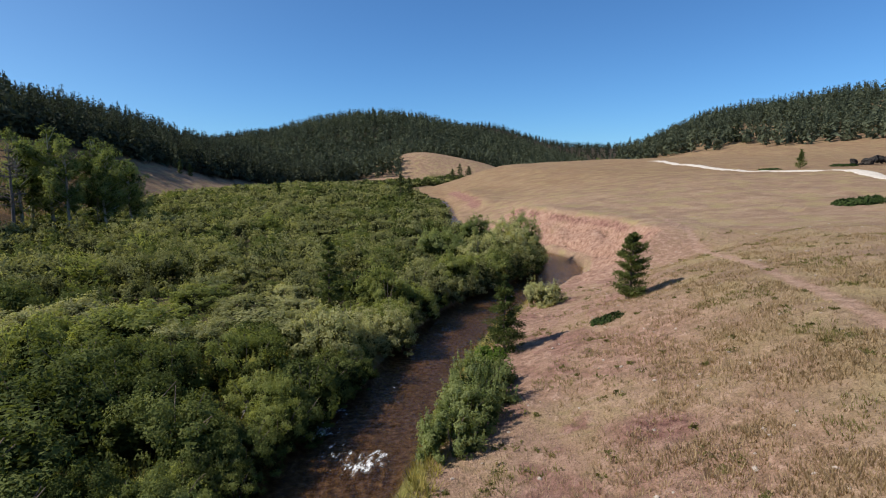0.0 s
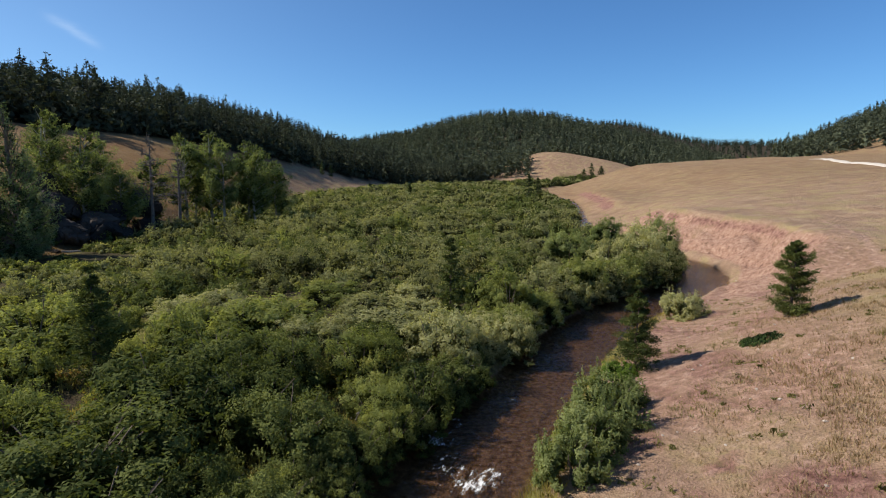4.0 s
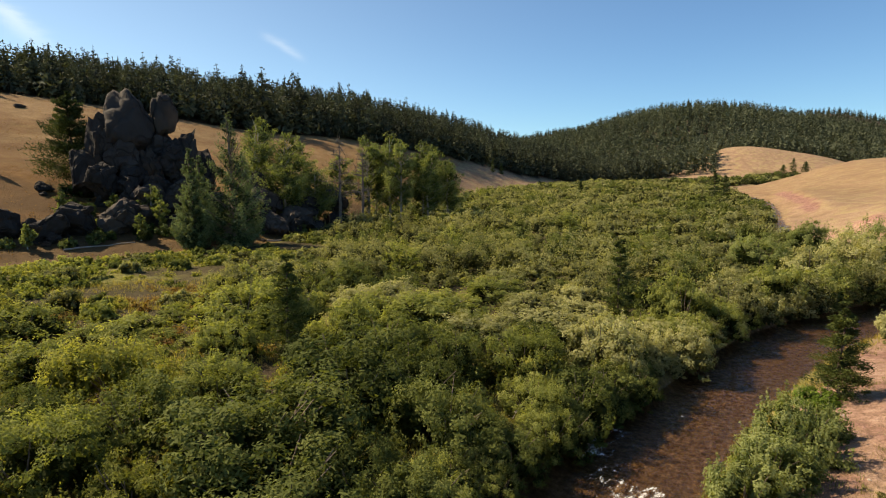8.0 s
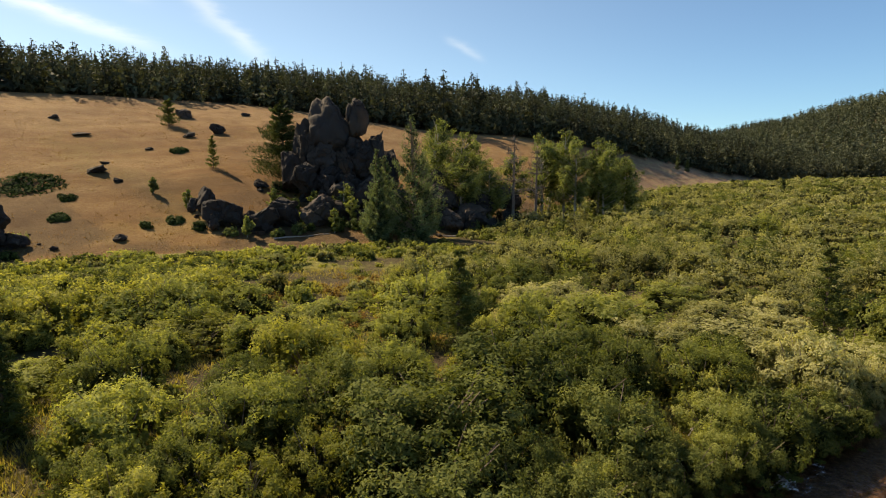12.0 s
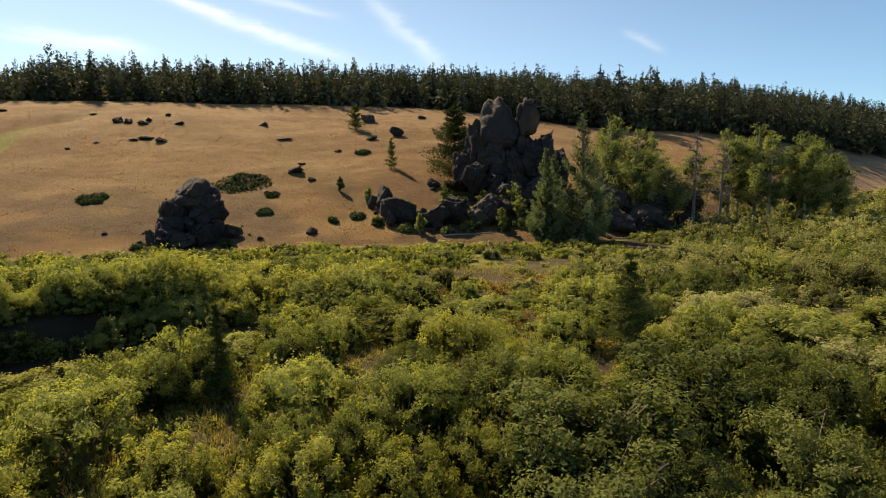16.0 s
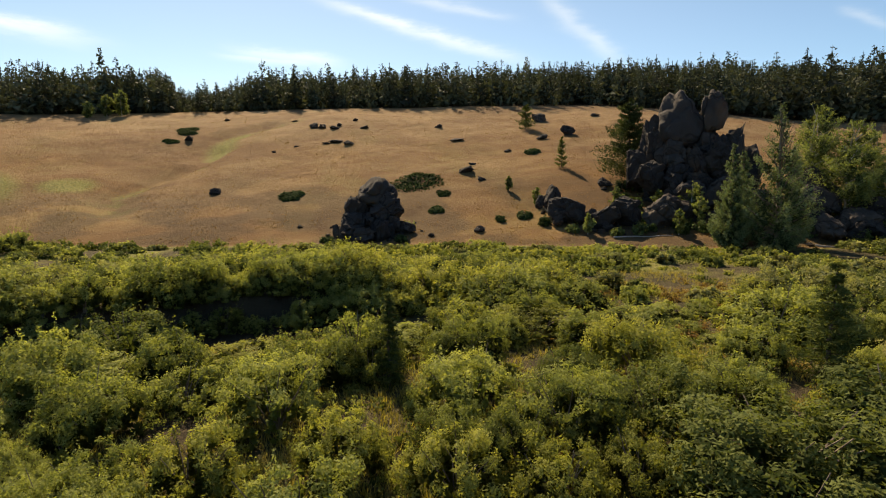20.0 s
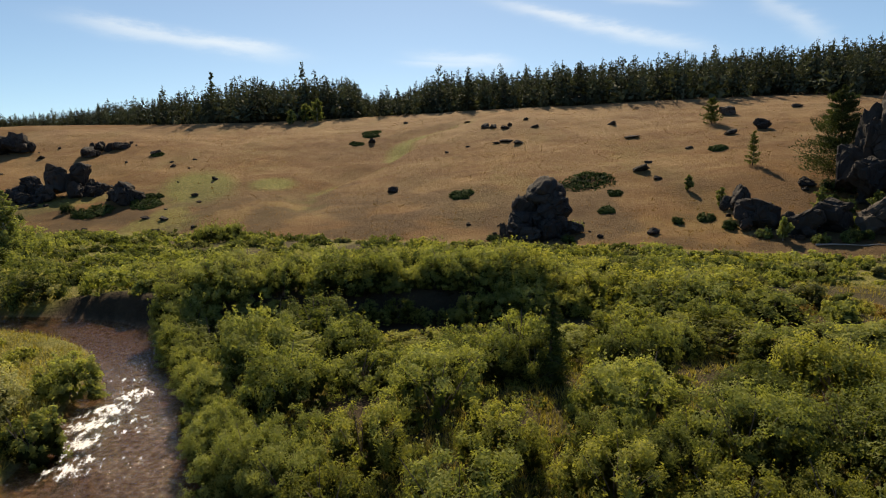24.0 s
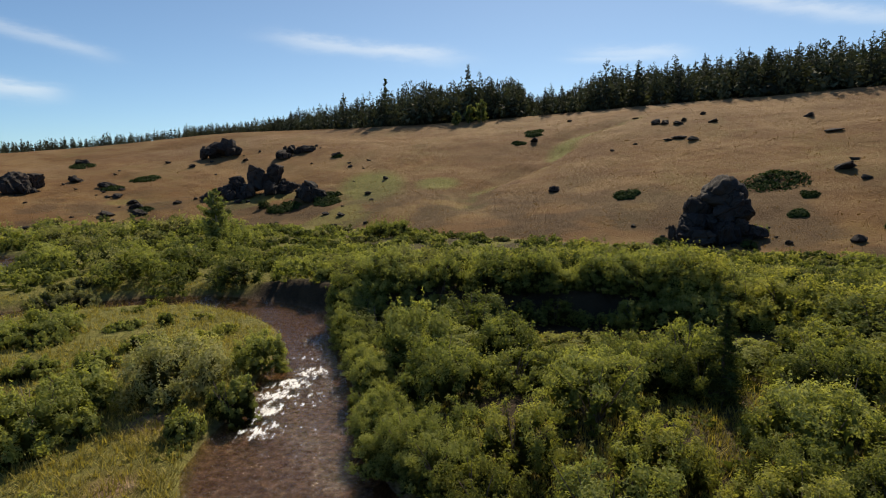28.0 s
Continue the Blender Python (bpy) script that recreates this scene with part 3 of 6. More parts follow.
def make_ground():
    az = np.concatenate([np.arange(-46, 160, 0.42), np.arange(160, 314, 3.0)])
    a, r = np.meshgrid(np.radians(az), RINGS)
    x, y = -np.sin(a) * r, np.cos(a) * r
    z, d, side = land(x, y)
    rings, n = x.shape
    i = np.arange(rings * n).reshape(rings, n)
    f = np.stack([i[:-1], i[1:], np.roll(i, -1, 1)[1:], np.roll(i, -1, 1)[:-1]], -1).reshape(-1, 4)
    R, A = r, np.degrees(a)
    near = (side > 0) & (y > -8)
    n1 = fbm(x / 6, y / 6, 41)
    steep = scarp_at(y)
    dd = d + 2.2 * (fbm(x / 7, y / 7, 14) - 0.5) + 1.3 * (vnoise(x / 1.7, y / 1.7, 15) - 0.5)
    soil = np.where(near, (0.55 * (1 - sm(8, 17, d)) * (1 - sm(50, 66, y)) + (1 - sm(5.8, 7.0, dd)) * steep * np.where(y > 120, 0.35, 0.62 + 0.7 * (fbm(x / 2.6, y / 2.6, 18) - 0.3))) * sm(0.2, 1.5, d) + 0.5 * (n1 - 0.45), 0)
    tx = np.interp(y, TRAIL_Y, TRAIL_X)
    soil = np.maximum(soil, 0.8 * np.exp(-((x + 15.6) ** 2 + (y + 19.6) ** 2) / 1.8) + 0.7 * np.exp(-((x + 11.5) ** 2 + (y + 16.5) ** 2) / 1.2) + 0.9 * np.exp(-((x + 41) ** 2 + (y - 25) ** 2) / 4.0))
    soil = np.maximum(soil, np.where(near, 0.62 * (1 - sm(0.2, 0.7, np.abs(x - tx + 0.5 * (n1 - 0.5)))) * (y < 72), 0))
    lush = np.where(near, 0.7 * (1 - sm(0.6, 1.8, d)) * (1 - sm(40, 46, y)), np.where(R < knots(A, FOOT), 0.9, 0)) * (R < 430)
    lush = np.maximum(lush, 1.3 * np.exp(-((A - 120) / 3.2) ** 2 - ((R - 135) / 14) ** 2))
    lush = np.maximum(lush, 1.0 * np.exp(-((A - 113.5) / 2.5) ** 2 - ((R - 131) / 7) ** 2))
    lush = np.maximum(lush, 0.6 * sm(0.5, 0.62, fbm(x / 13, y / 13, 46)) * sm(100, 118, A) * (1 - sm(15, 60, R - knots(A, FOOT))))
    lush = np.maximum(lush, 0.75 * gully_at(A + 1.0, R) * sm(0.35, 0.6, fbm(x / 6, y / 6, 49)))
    worn = np.where(near, 0.75 * np.exp(-((x - 5.9) / 1.5) ** 2 - ((y - 15.8) / 1.6) ** 2) + 0.6 * sm(0.5, 0.66, fbm(x / 2.2, y / 2.2, 47)) * (1 - sm(6, 12, d)) * (y < 48) + 0.75 * steep * sm(5.2, 5.7, dd) * (1 - sm(6.1, 6.6, dd)) * sm(0.35, 0.6, fbm(x / 3, y / 3, 16)) + 0.8 * steep * (y > 125) * sm(2.5, 4, dd) * (1 - sm(5.5, 6.5, dd)), 0)
    litter_shade = np.where((side < 0) & (d > 0.1) & (R < knots(A, FOOT) - 2), 0.85 * sm(0.3, 0.5, fbm(x / 5, y / 5, 44)), 0) * (A < 125) * (R < 430)
    # Gully floor and its cut face painted dark as deep willow shade.
    litter_shade = np.maximum(litter_shade, sm(84, 89, A) * (1 - sm(118, 122, A)) * sm(31, 33.5, R) * (1 - sm(39.6, 40.4, R)) * (side < 0))
    # A dark strip along the far bank paints shade under overhanging willows.
    litter_shade = np.maximum(litter_shade, 0.75 * (side < 0) * sm(0.0, 0.3, d) * (1 - sm(1.4, 2.2, d)) * (R < 80) * (A < 125))
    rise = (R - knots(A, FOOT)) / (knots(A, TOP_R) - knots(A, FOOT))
    litter_shade = np.maximum(litter_shade, 0.6 * sm(-0.02, 0.02, rise) * (1 - sm(0.08, 0.42, rise)) * sm(0.36, 0.6, fbm(x / 7, y / 7, 48)) * (A > 35) * (A < 150))
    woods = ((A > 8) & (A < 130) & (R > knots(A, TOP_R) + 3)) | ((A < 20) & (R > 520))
    litter_shade = np.where(woods, 1, litter_shade)
    # Hollows darkened fully as shade; the bend's cut bank takes the same colour.
    litter_shade = np.maximum(litter_shade, np.maximum(hollow(x, y), sm(0.25, 0.5, bend_at(x, y, side)) * (1 - sm(1.6, 2.4, d))))
    bed = 1 - sm(-0.3, 0.25, d)
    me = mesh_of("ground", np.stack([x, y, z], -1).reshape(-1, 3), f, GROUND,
                 {"soil": soil.ravel(), "lush": lush.ravel(), "litter_shade": litter_shade.ravel(), "bed": bed.ravel(), "worn": worn.ravel(), "olive": np.where(near, sm(5.5, 10.5, d + 3 * (n1 - 0.5)) * 0.7 * (1 - 0.75 * sm(35, 60, y)), 0).ravel(), "path": np.where(near, (1 - sm(0.06, 0.3, np.abs(x - tx + 0.5 * (n1 - 0.5)))) * (y < 72), 0).ravel(), "pale": np.where(near, 1.0 - 0.5 * sm(60, 200, R), np.where(R > 215, 0.75 * (1 - sm(24, 36, A)), 0.2 * sm(0.35, 1.0, (R - knots(A, FOOT)) / (knots(A, TOP_R) - knots(A, FOOT))))).ravel()}, True)
    return tagged(new("ground", me), "dry tan grass slopes and red earth bank around a willow valley", "ground", kind="structure")


TRAIL_X, TRAIL_Y = (13, 15, 16.6, 19, 21.3, 24.3, 27), (5, 19, 27, 36, 45, 58.7, 70)
ROAD = ((62, 55), (70, 80), (75.1, 97.4), (81, 115), (83, 129), (80, 138), (79, 153), (79.6, 170), (80.6, 193), (83, 220), (90, 250))



def make_road():
    m, t, b = base("pale_gravel", 0.95, 0.1)
    n = noisy(t, 1.3, 5)
    t.links.new(ramp(t, n, ((0.3, (0.5, 0.43, 0.36)), (0.7, (0.68, 0.61, 0.53)))), b.inputs["Base Color"])
    p = spline([(x, y, 0) for x, y in ROAD], 16)[:, :2]
    w = np.gradient(p, axis=0)
    w /= np.linalg.norm(w, axis=1)[:, None]
    s = np.linspace(-1, 1, 7)
    half = 2.0 + 0.4 * (fbm(np.arange(len(p)) / 5, np.zeros(len(p)), 17) - 0.5)
    x = p[:, 0:1] - w[:, 1:2] * s * half[:, None]
    y = p[:, 1:2] + w[:, 0:1] * s * half[:, None]
    z = ground_top(x, y) + 0.12 - 0.3 * (np.abs(s) > 0.99)
    n, k = x.shape
    i = np.arange(n * k).reshape(n, k)
    f = np.stack([i[:-1, :-1], i[1:, :-1], i[1:, 1:], i[:-1, 1:]], -1).reshape(-1, 4)
    tagged(new("road", mesh_of("road", np.stack([x, y, z], -1).reshape(-1, 3), f, m, None, True)), "pale dusty gravel road across the plateau", "road", kind="structure")


make_ground()
make_road()


def make_creek():
    p, w = LINE, LINE_WAY / np.linalg.norm(LINE_WAY, axis=1)[:, None]
    fine = np.linspace(0, len(p) - 1, len(p) * 3)
    px, py, pw = [np.interp(fine, np.arange(len(p)), p[:, k]) for k in range(3)]
    wx, wy = [np.interp(fine, np.arange(len(p)), w[:, k]) for k in range(2)]
    s = np.linspace(-1, 1, 15)
    x = px[:, None] - wy[:, None] * s * (pw[:, None] + 0.9)
    y = py[:, None] + wx[:, None] * s * (pw[:, None] + 0.9)
    z = 0.02 * np.clip(y - 60, 0, 420) + 0.05 * (fbm(x / 0.8, y / 0.8, 51) - 0.5)
    foam_sparkle = np.zeros_like(x)
    # The first three, wide and faint, paint in sun sparkle among the riffles.
    for fx, fy, fr, amount in ((-22, -17, 4.2, 0.62), (-17, -14.2, 4.2, 0.58), (-27.5, -20.5, 3.6, 0.6), (-23.6, -17.6, 1.5, 1.05), (-21.8, -17.4, 1.5, 1.1), (-20.2, -17.2, 1.4, 1.15), (-18.6, -16.4, 1.4, 1.1), (-17.0, -15.2, 1.4, 1.0), (-20.5, -15.4, 2.0, 0.75), (-18.0, -13.6, 2.2, 0.6), (-25.5, -19, 2.0, 0.75),
                               (-14.2, -12, 2.6, 0.5), (-29.5, -22, 2.5, 0.5), (-33.5, -28, 3, 0.5), (-34, -35, 4, 0.6), (-5.4, 20.4, 1.1, 1.1), (-4.9, 22.2, 1.0, 0.9), (-3.2, 17.6, 1.4, 0.95), (-4.4, 18.6, 1.2, 0.75),
                               (-6.5, 9.0, 3.0, 0.5), (-2.6, 25.0, 1.2, 0.45), (-0.6, 33.0, 1.5, 0.45), (-24, -47.5, 4, 0.55), (-40, -72, 4, 0.7)):
        foam_sparkle = np.maximum(foam_sparkle, amount * np.exp(-((x - fx) ** 2 + (y - fy) ** 2) / fr ** 2))
    n, k = x.shape
    i = np.arange(n * k).reshape(n, k)
    f = np.stack([i[:-1, :-1], i[1:, :-1], i[1:, 1:], i[:-1, 1:]], -1).reshape(-1, 4)
    run = np.concatenate([[0], np.cumsum(np.hypot(np.diff(px), np.diff(py)))])[:, None] + 0 * x
    me = mesh_of("creek", np.stack([x, y, z], -1).reshape(-1, 3), f, WATER, {"foam_sparkle": foam_sparkle.ravel(), "along": run.ravel(), "across": (s * (pw[:, None] + 0.9)).ravel()}, True)
    tagged(new("creek", me), "shallow clear brown creek with small white riffles", "creek", kind="structure")


make_creek()


# ---- plants ----
def leaf_tris(c, nrm, length, width, r, along=None):
    """A pointed leaf (one triangle) at each point c, lying roughly square to nrm."""
    n = len(c)
    u = np.cross(nrm, r.normal(size=(n, 3))) if along is None else along
    u = u / (np.linalg.norm(u, axis=1)[:, None] + 1e-9)
    nrm = nrm if along is None else np.cross(u, r.normal(size=(n, 3)))
    nrm = nrm / (np.linalg.norm(nrm, axis=1)[:, None] + 1e-9)
    u /= np.linalg.norm(u, axis=1)[:, None] + 1e-9
    v = np.cross(nrm, u)
    l = (length * r.uniform(0.6, 1.3, n))[:, None]
    w = (width * r.uniform(0.7, 1.3, n))[:, None]
    verts = np.stack([c - u * l * 0.5 - v * w * 0.5, c - u * l * 0.5 + v * w * 0.5, c + u * l * 0.6], 1).reshape(-1, 3)
    return verts, np.arange(3 * n).reshape(n, 3)


def unit(r, n):
    v = r.normal(size=(n, 3))
    return v / np.linalg.norm(v, axis=1)[:, None]


def spray_leaves(r, start, tip, fat, n, leaf, sag=0.18, core=0.1):
    """Leaves along upswept sprays, each from start to tip, as thick as fat at its root. Gives verts, faces, tint."""
    S = len(tip)
    L = np.linalg.norm(tip - start, axis=1)
    own = r.choice(S, n, p=L * fat / (L * fat).sum())
    s = r.uniform(0.05, 1.0, n) ** 0.75
    off = unit(r, n) * (r.uniform(0.3, 1.0, n) ** 0.5 * fat[own] * (1.04 - 0.8 * s))[:, None]
    pos = start[own] + (tip - start)[own] * s[:, None] + off
    pos[:, 2] -= sag * L[own] * 4 * s * (1 - s) * 0.5
    inner = r.random(n) < core
    pos[inner] = (start[own] + (tip - start)[own] * (0.55 * s)[:, None] + 0.5 * off)[inner]
    nrm = off / (np.linalg.norm(off, axis=1)[:, None] + 1e-9) + unit(r, n) * 0.7 + np.array([0, 0, 0.35])
    nrm /= np.linalg.norm(nrm, axis=1)[:, None]
    V, F = leaf_tris(pos, nrm, leaf * np.where(inner, 2.8, 1.0), leaf * 0.52 * np.where(inner, 3.2, 1.0), r)
    # Inner leaves get a dark tint that paints the crown's own shade.
    tint = np.where(inner, 0.15, 1.0) * np.clip(0.34 * r.random(S)[own] + 0.3 * r.random(n) + 0.36 * s, 0, 1)
    return V, F, np.repeat(tint, 3)


def bush_leaves(r, R, H, n, leaf, lobes=18, shoots=0.12, mat=False):
    """Leaves of one shrub: a few domes grown into one another, clad in small leafy tufts. Gives verts, faces, tint."""
    M = 3 if lobes < 12 else 6
    a = np.arange(M) * 6.283 / M + r.uniform(0, 6.283) + r.uniform(-0.4, 0.4, M)
    k = r.uniform(0.3, 0.62, M) * R
    k[0] *= 0.2
    c = np.stack([np.cos(a) * k, np.sin(a) * k, np.zeros(M)], -1)
    wide = np.maximum(0.42 * R, (R - k) * r.uniform(0.85, 1.05, M)) * np.where(np.arange(M) == 0, 0.75, 1.0)
    high = H * r.uniform(0.62, 0.95, M) * np.where(np.arange(M) == 0, 1.12, 1.0)
    if mat:
        high *= 0.8
    T = int(lobes * 7)
    own = r.choice(M, T, p=wide * high / (wide * high).sum())
    d = unit(r, T)
    d[:, 2] = np.abs(d[:, 2]) ** 0.8 - 0.06
    d[:, :2] /= np.linalg.norm(d[:, :2], axis=1)[:, None] + 1e-9
    d[:, :2] *= np.sqrt(np.clip(1 - d[:, 2:] ** 2, 0, 1))
    q = r.uniform(0.82, 1.04, T)[:, None]
    p = c[own] + d * q * np.stack([wide[own], wide[own], high[own]], -1)
    deep = np.full(T, 9.0)
    for j in range(M):
        e = (p - c[j]) / np.array([wide[j], wide[j], high[j]])
        deep = np.where(own == j, deep, np.minimum(deep, np.linalg.norm(e, axis=1)))
    open_ = deep > 0.8
    p, d, own = p[open_], d[open_], own[open_]
    T = len(p)
    fat = r.uniform(0.09, 0.2, T) * min(R, H) * (24 / max(lobes, 10)) ** 0.35
    of = r.choice(T, n, p=fat ** 2 / (fat ** 2).sum())
    g = unit(r, n) * (r.uniform(0, 1, n) ** 0.45 * fat[of])[:, None]
    g[:, 2] *= 0.75
    pos = p[of] + g
    wand = r.random(n) < shoots * 0.5
    rise = r.uniform(0, 1, n)
    pos[wand] = (p[of] + d[of] * (0.5 * fat[of] * rise)[:, None] + np.array([0, 0, 1]) * (1.6 * fat[of] * rise)[:, None] + 0.18 * g)[wand]
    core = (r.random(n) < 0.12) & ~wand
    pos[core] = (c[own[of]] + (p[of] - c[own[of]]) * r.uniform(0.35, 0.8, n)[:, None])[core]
    pos[:, 2] = np.maximum(pos[:, 2], 0.04)
    nrm = 0.7 * d[of] + g / (fat[of][:, None] + 1e-9) * 0.7 + unit(r, n) * 0.6
    nrm /= np.linalg.norm(nrm, axis=1)[:, None]
    V, F = leaf_tris(pos, nrm, leaf * np.where(core, 3.0, 1.0), leaf * 0.52 * np.where(core, 3.4, 1.0), r)
    # Tint paints shade: core leaves darkest, low leaves and tuft undersides darker.
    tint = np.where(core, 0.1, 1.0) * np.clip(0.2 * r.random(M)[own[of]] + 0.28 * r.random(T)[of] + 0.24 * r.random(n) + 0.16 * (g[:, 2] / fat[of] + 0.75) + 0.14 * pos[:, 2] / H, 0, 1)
    return V, F, np.repeat(tint, 3)


def tube(path, radii, sides=5):
    """A tapered stem along points."""
    p, n = np.asarray(path, float), len(path)
    way = np.gradient(p, axis=0)
    way /= np.linalg.norm(way, axis=1)[:, None] + 1e-9
    ref = np.where(np.abs(way[:, 2:3]) > 0.9, np.array([[1.0, 0, 0]]), np.array([[0, 0, 1.0]]))
    u = np.cross(way, ref)
    u /= np.linalg.norm(u, axis=1)[:, None]
    v = np.cross(way, u)
    a = np.linspace(0, 2 * np.pi, sides, endpoint=False)
    ring = u[:, None] * np.cos(a)[None, :, None] + v[:, None] * np.sin(a)[None, :, None]
    V = (p[:, None] + ring * np.asarray(radii)[:, None, None]).reshape(-1, 3)
    i = np.arange(n * sides).reshape(n, sides)
    F = np.stack([i[:-1], np.roll(i, -1, 1)[:-1], np.roll(i, -1, 1)[1:], i[1:]], -1).reshape(-1, 4)
    return V, F


def joined(pieces):
    V, F, T, k = [], [], [], 0
    for p in pieces:
        V.append(p[0])
        F.append(p[1] + k)
        if len(p) > 2:
            T.append(p[2])
        k += len(p[0])
    return np.vstack(V), np.vstack(F), (np.concatenate(T) if T else None)


def bush_stems(r, R, H, n=9):
    out = []
    for k in range(n):
        a, lean = r.uniform(0, 2 * np.pi), r.uniform(0.2, 0.75)
        s = np.linspace(0, 1, 4)[:, None]
        tip = np.array([math.cos(a) * R * lean, math.sin(a) * R * lean, H * r.uniform(0.55, 0.85)])
        path = tip * s + np.array([0, 0, 1]) * 0.25 * H * s * (1 - s) + r.normal(0, 0.04, (4, 3))
        out.append(tube(path - np.array([0, 0, 0.1]) * (1 - s), np.linspace(0.035, 0.01, 4), 4))
    return joined(out)


def make_bush(kind, material, seed, R, H, n, leaf, lobes=30, shoots=0.12, stems=9):
    r = np.random.default_rng(seed)
    root = new(kind)
    V, F, T = bush_stems(r, R, H, stems)
    tagged(part("branchwork", mesh_of("branchwork", V, F, TWIG), root), kind="stuff")
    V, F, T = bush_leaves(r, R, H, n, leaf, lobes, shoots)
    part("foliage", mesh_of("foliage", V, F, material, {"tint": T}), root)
    return root


def needle_tree(r, H, R, whorls, per, clump, tri, droop=0.25, bare=0.1, ragged=0.25):
    """Needles of one conifer: limbs in whorls, each hung with short sprays. Gives verts, faces, tint."""
    C, N, T = [], [], []
    for k in range(whorls):
        f = (k + r.uniform(-0.3, 0.3)) / whorls
        f = min(max(f, 0), 1)
        z = H * (bare + (1 - bare) * f)
        reach = R * ((1 - f) ** 0.66 * 0.95 + 0.05) * r.uniform(1 - ragged, 1 + ragged * 0.5)
        a0 = r.uniform(0, 6.28)
        for j in range(per):
            a = a0 + 6.283 * j / per + r.uniform(-0.4, 0.4)
            L = reach * r.uniform(0.65, 1.15)
            s = r.uniform(0.12, 1.0, clump) ** 0.8
            side = r.normal(0, 0.15, clump) * L * (0.4 + s)
            x = math.cos(a) * L * s - math.sin(a) * side
            y = math.sin(a) * L * s + math.cos(a) * side
            zj = z + r.uniform(-0.9, 0.9) * H / whorls
            zz = zj + L * (0.28 * s - droop * 1.6 * s * s) + r.normal(0, 0.07 * L + 0.01, clump)
            C.append(np.stack([x, y, zz], -1))
            N.append(np.array([math.cos(a), math.sin(a), 0.5 - 2.2 * droop]) + 0.55 * r.normal(size=(clump, 3)))
            T.append(0.5 * r.random() + 0.5 * r.random(clump))
    C, T = np.vstack(C), np.concatenate(T)
    nrm = unit(r, len(C)) * 0.9 + np.array([0, 0, 0.35])
    nrm /= np.linalg.norm(nrm, axis=1)[:, None]
    V, F = leaf_tris(C, nrm, tri * 1.5, tri * 0.34, r, np.vstack(N))
    return V, F, np.repeat(T, 3)


def limb_set(r, H, R, whorls, per, bare, thick):
    out = [tube([(0, 0, -0.3), (0.02 * H, 0, H * 0.35), (0, 0.015 * H, H * 0.7), (0, 0, H * 0.985)], (thick * 1.15, thick * 0.85, thick * 0.5, thick * 0.08), 7)]
    for k in range(whorls):
        f = k / whorls
        z = H * (bare + (1 - bare) * f)
        for j in range(per):
            a, L = r.uniform(0, 6.28), R * (1 - f) ** 0.75 * r.uniform(0.5, 0.9)
            e = np.array([math.cos(a), math.sin(a), 0])
            out.append(tube([(0, 0, z), tuple(e * L * 0.5 + np.array([0, 0, z + 0.1 * L])), tuple(e * L + np.array([0, 0, z - 0.05 * L]))],
                            (thick * 0.22, thick * 0.15, 0.006), 4))
    return joined(out)


def make_conifer(kind, material, seed, H, R, whorls=16, per=6, clump=26, tri=0.3, bare=0.06, thick=0.1):
    r = np.random.default_rng(seed)
    root = new(kind)
    V, F, T = limb_set(r, H, R, whorls, 3, bare, thick)
    part("trunk", mesh_of("trunk", V, F, BARK, None, True), root)
    V, F, T = needle_tree(r, H, R, whorls, per, clump, tri, 0.12 if kind == "spruce" else -0.02, bare, 0.4)
    part("crown", mesh_of("crown", V, F, material, {"tint": T}), root)
    return root


def scatter(r, n, x0, x1, y0, y1, gap):
    """Points in a box, none nearer to another than about gap (one for each jittered cell)."""
    nx, ny = int((x1 - x0) / gap), int((y1 - y0) / gap)
    gx, gy = np.meshgrid(np.arange(nx), np.arange(ny))
    x = x0 + (gx + 0.5 * (gy % 2) + r.uniform(0.1, 0.9, gx.shape)) * gap
    y = y0 + (gy + r.uniform(0.1, 0.9, gx.shape)) * gap
    return x.ravel(), y.ravel()


def bearing(x, y):
    a = np.degrees(np.arctan2(-x, y))
    return np.where(a < -100, a + 360, a), np.hypot(x, y)


# ---- woods on the slopes, far off: joined ----
def spray_tree(r, n, R, bare):
    """A far conifer one unit tall: many ragged sprays about the stem. Gives verts, faces, tint."""
    full = r.uniform(0.36, 0.75)
    f = r.uniform(0, 1, n) ** 1.15
    a = r.uniform(0, 6.283, n)
    gap = 0.72 + 0.28 * np.sin(f * r.uniform(25, 40) + a * 2 + r.uniform(0, 6))
    reach = R * ((1 - f) ** full + 0.03) * (0.7 + 0.3 * np.minimum(1, f * 5)) * gap
    rad = reach * np.sqrt(r.uniform(0.1, 1, n))
    c = np.stack([np.cos(a) * rad, np.sin(a) * rad, bare + (1 - bare) * f - 0.25 * rad], -1)
    nrm = unit(r, n) * 0.9 + np.array([0, 0, 0.5])
    nrm /= np.linalg.norm(nrm, axis=1)[:, None]
    size = (0.022 + 0.085 * (1 - f) ** 0.8) * (100 / n) ** 0.4
    V, F = leaf_tris(c, nrm, size * 1.5, size, r)
    V = np.vstack([V, [(0, 0, 1.03), (0.009, 0, 0.88), (-0.009, 0.004, 0.88)]])
    F = np.vstack([F, [[3 * n, 3 * n + 1, 3 * n + 2]]])
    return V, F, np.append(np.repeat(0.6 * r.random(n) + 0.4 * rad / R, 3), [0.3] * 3)


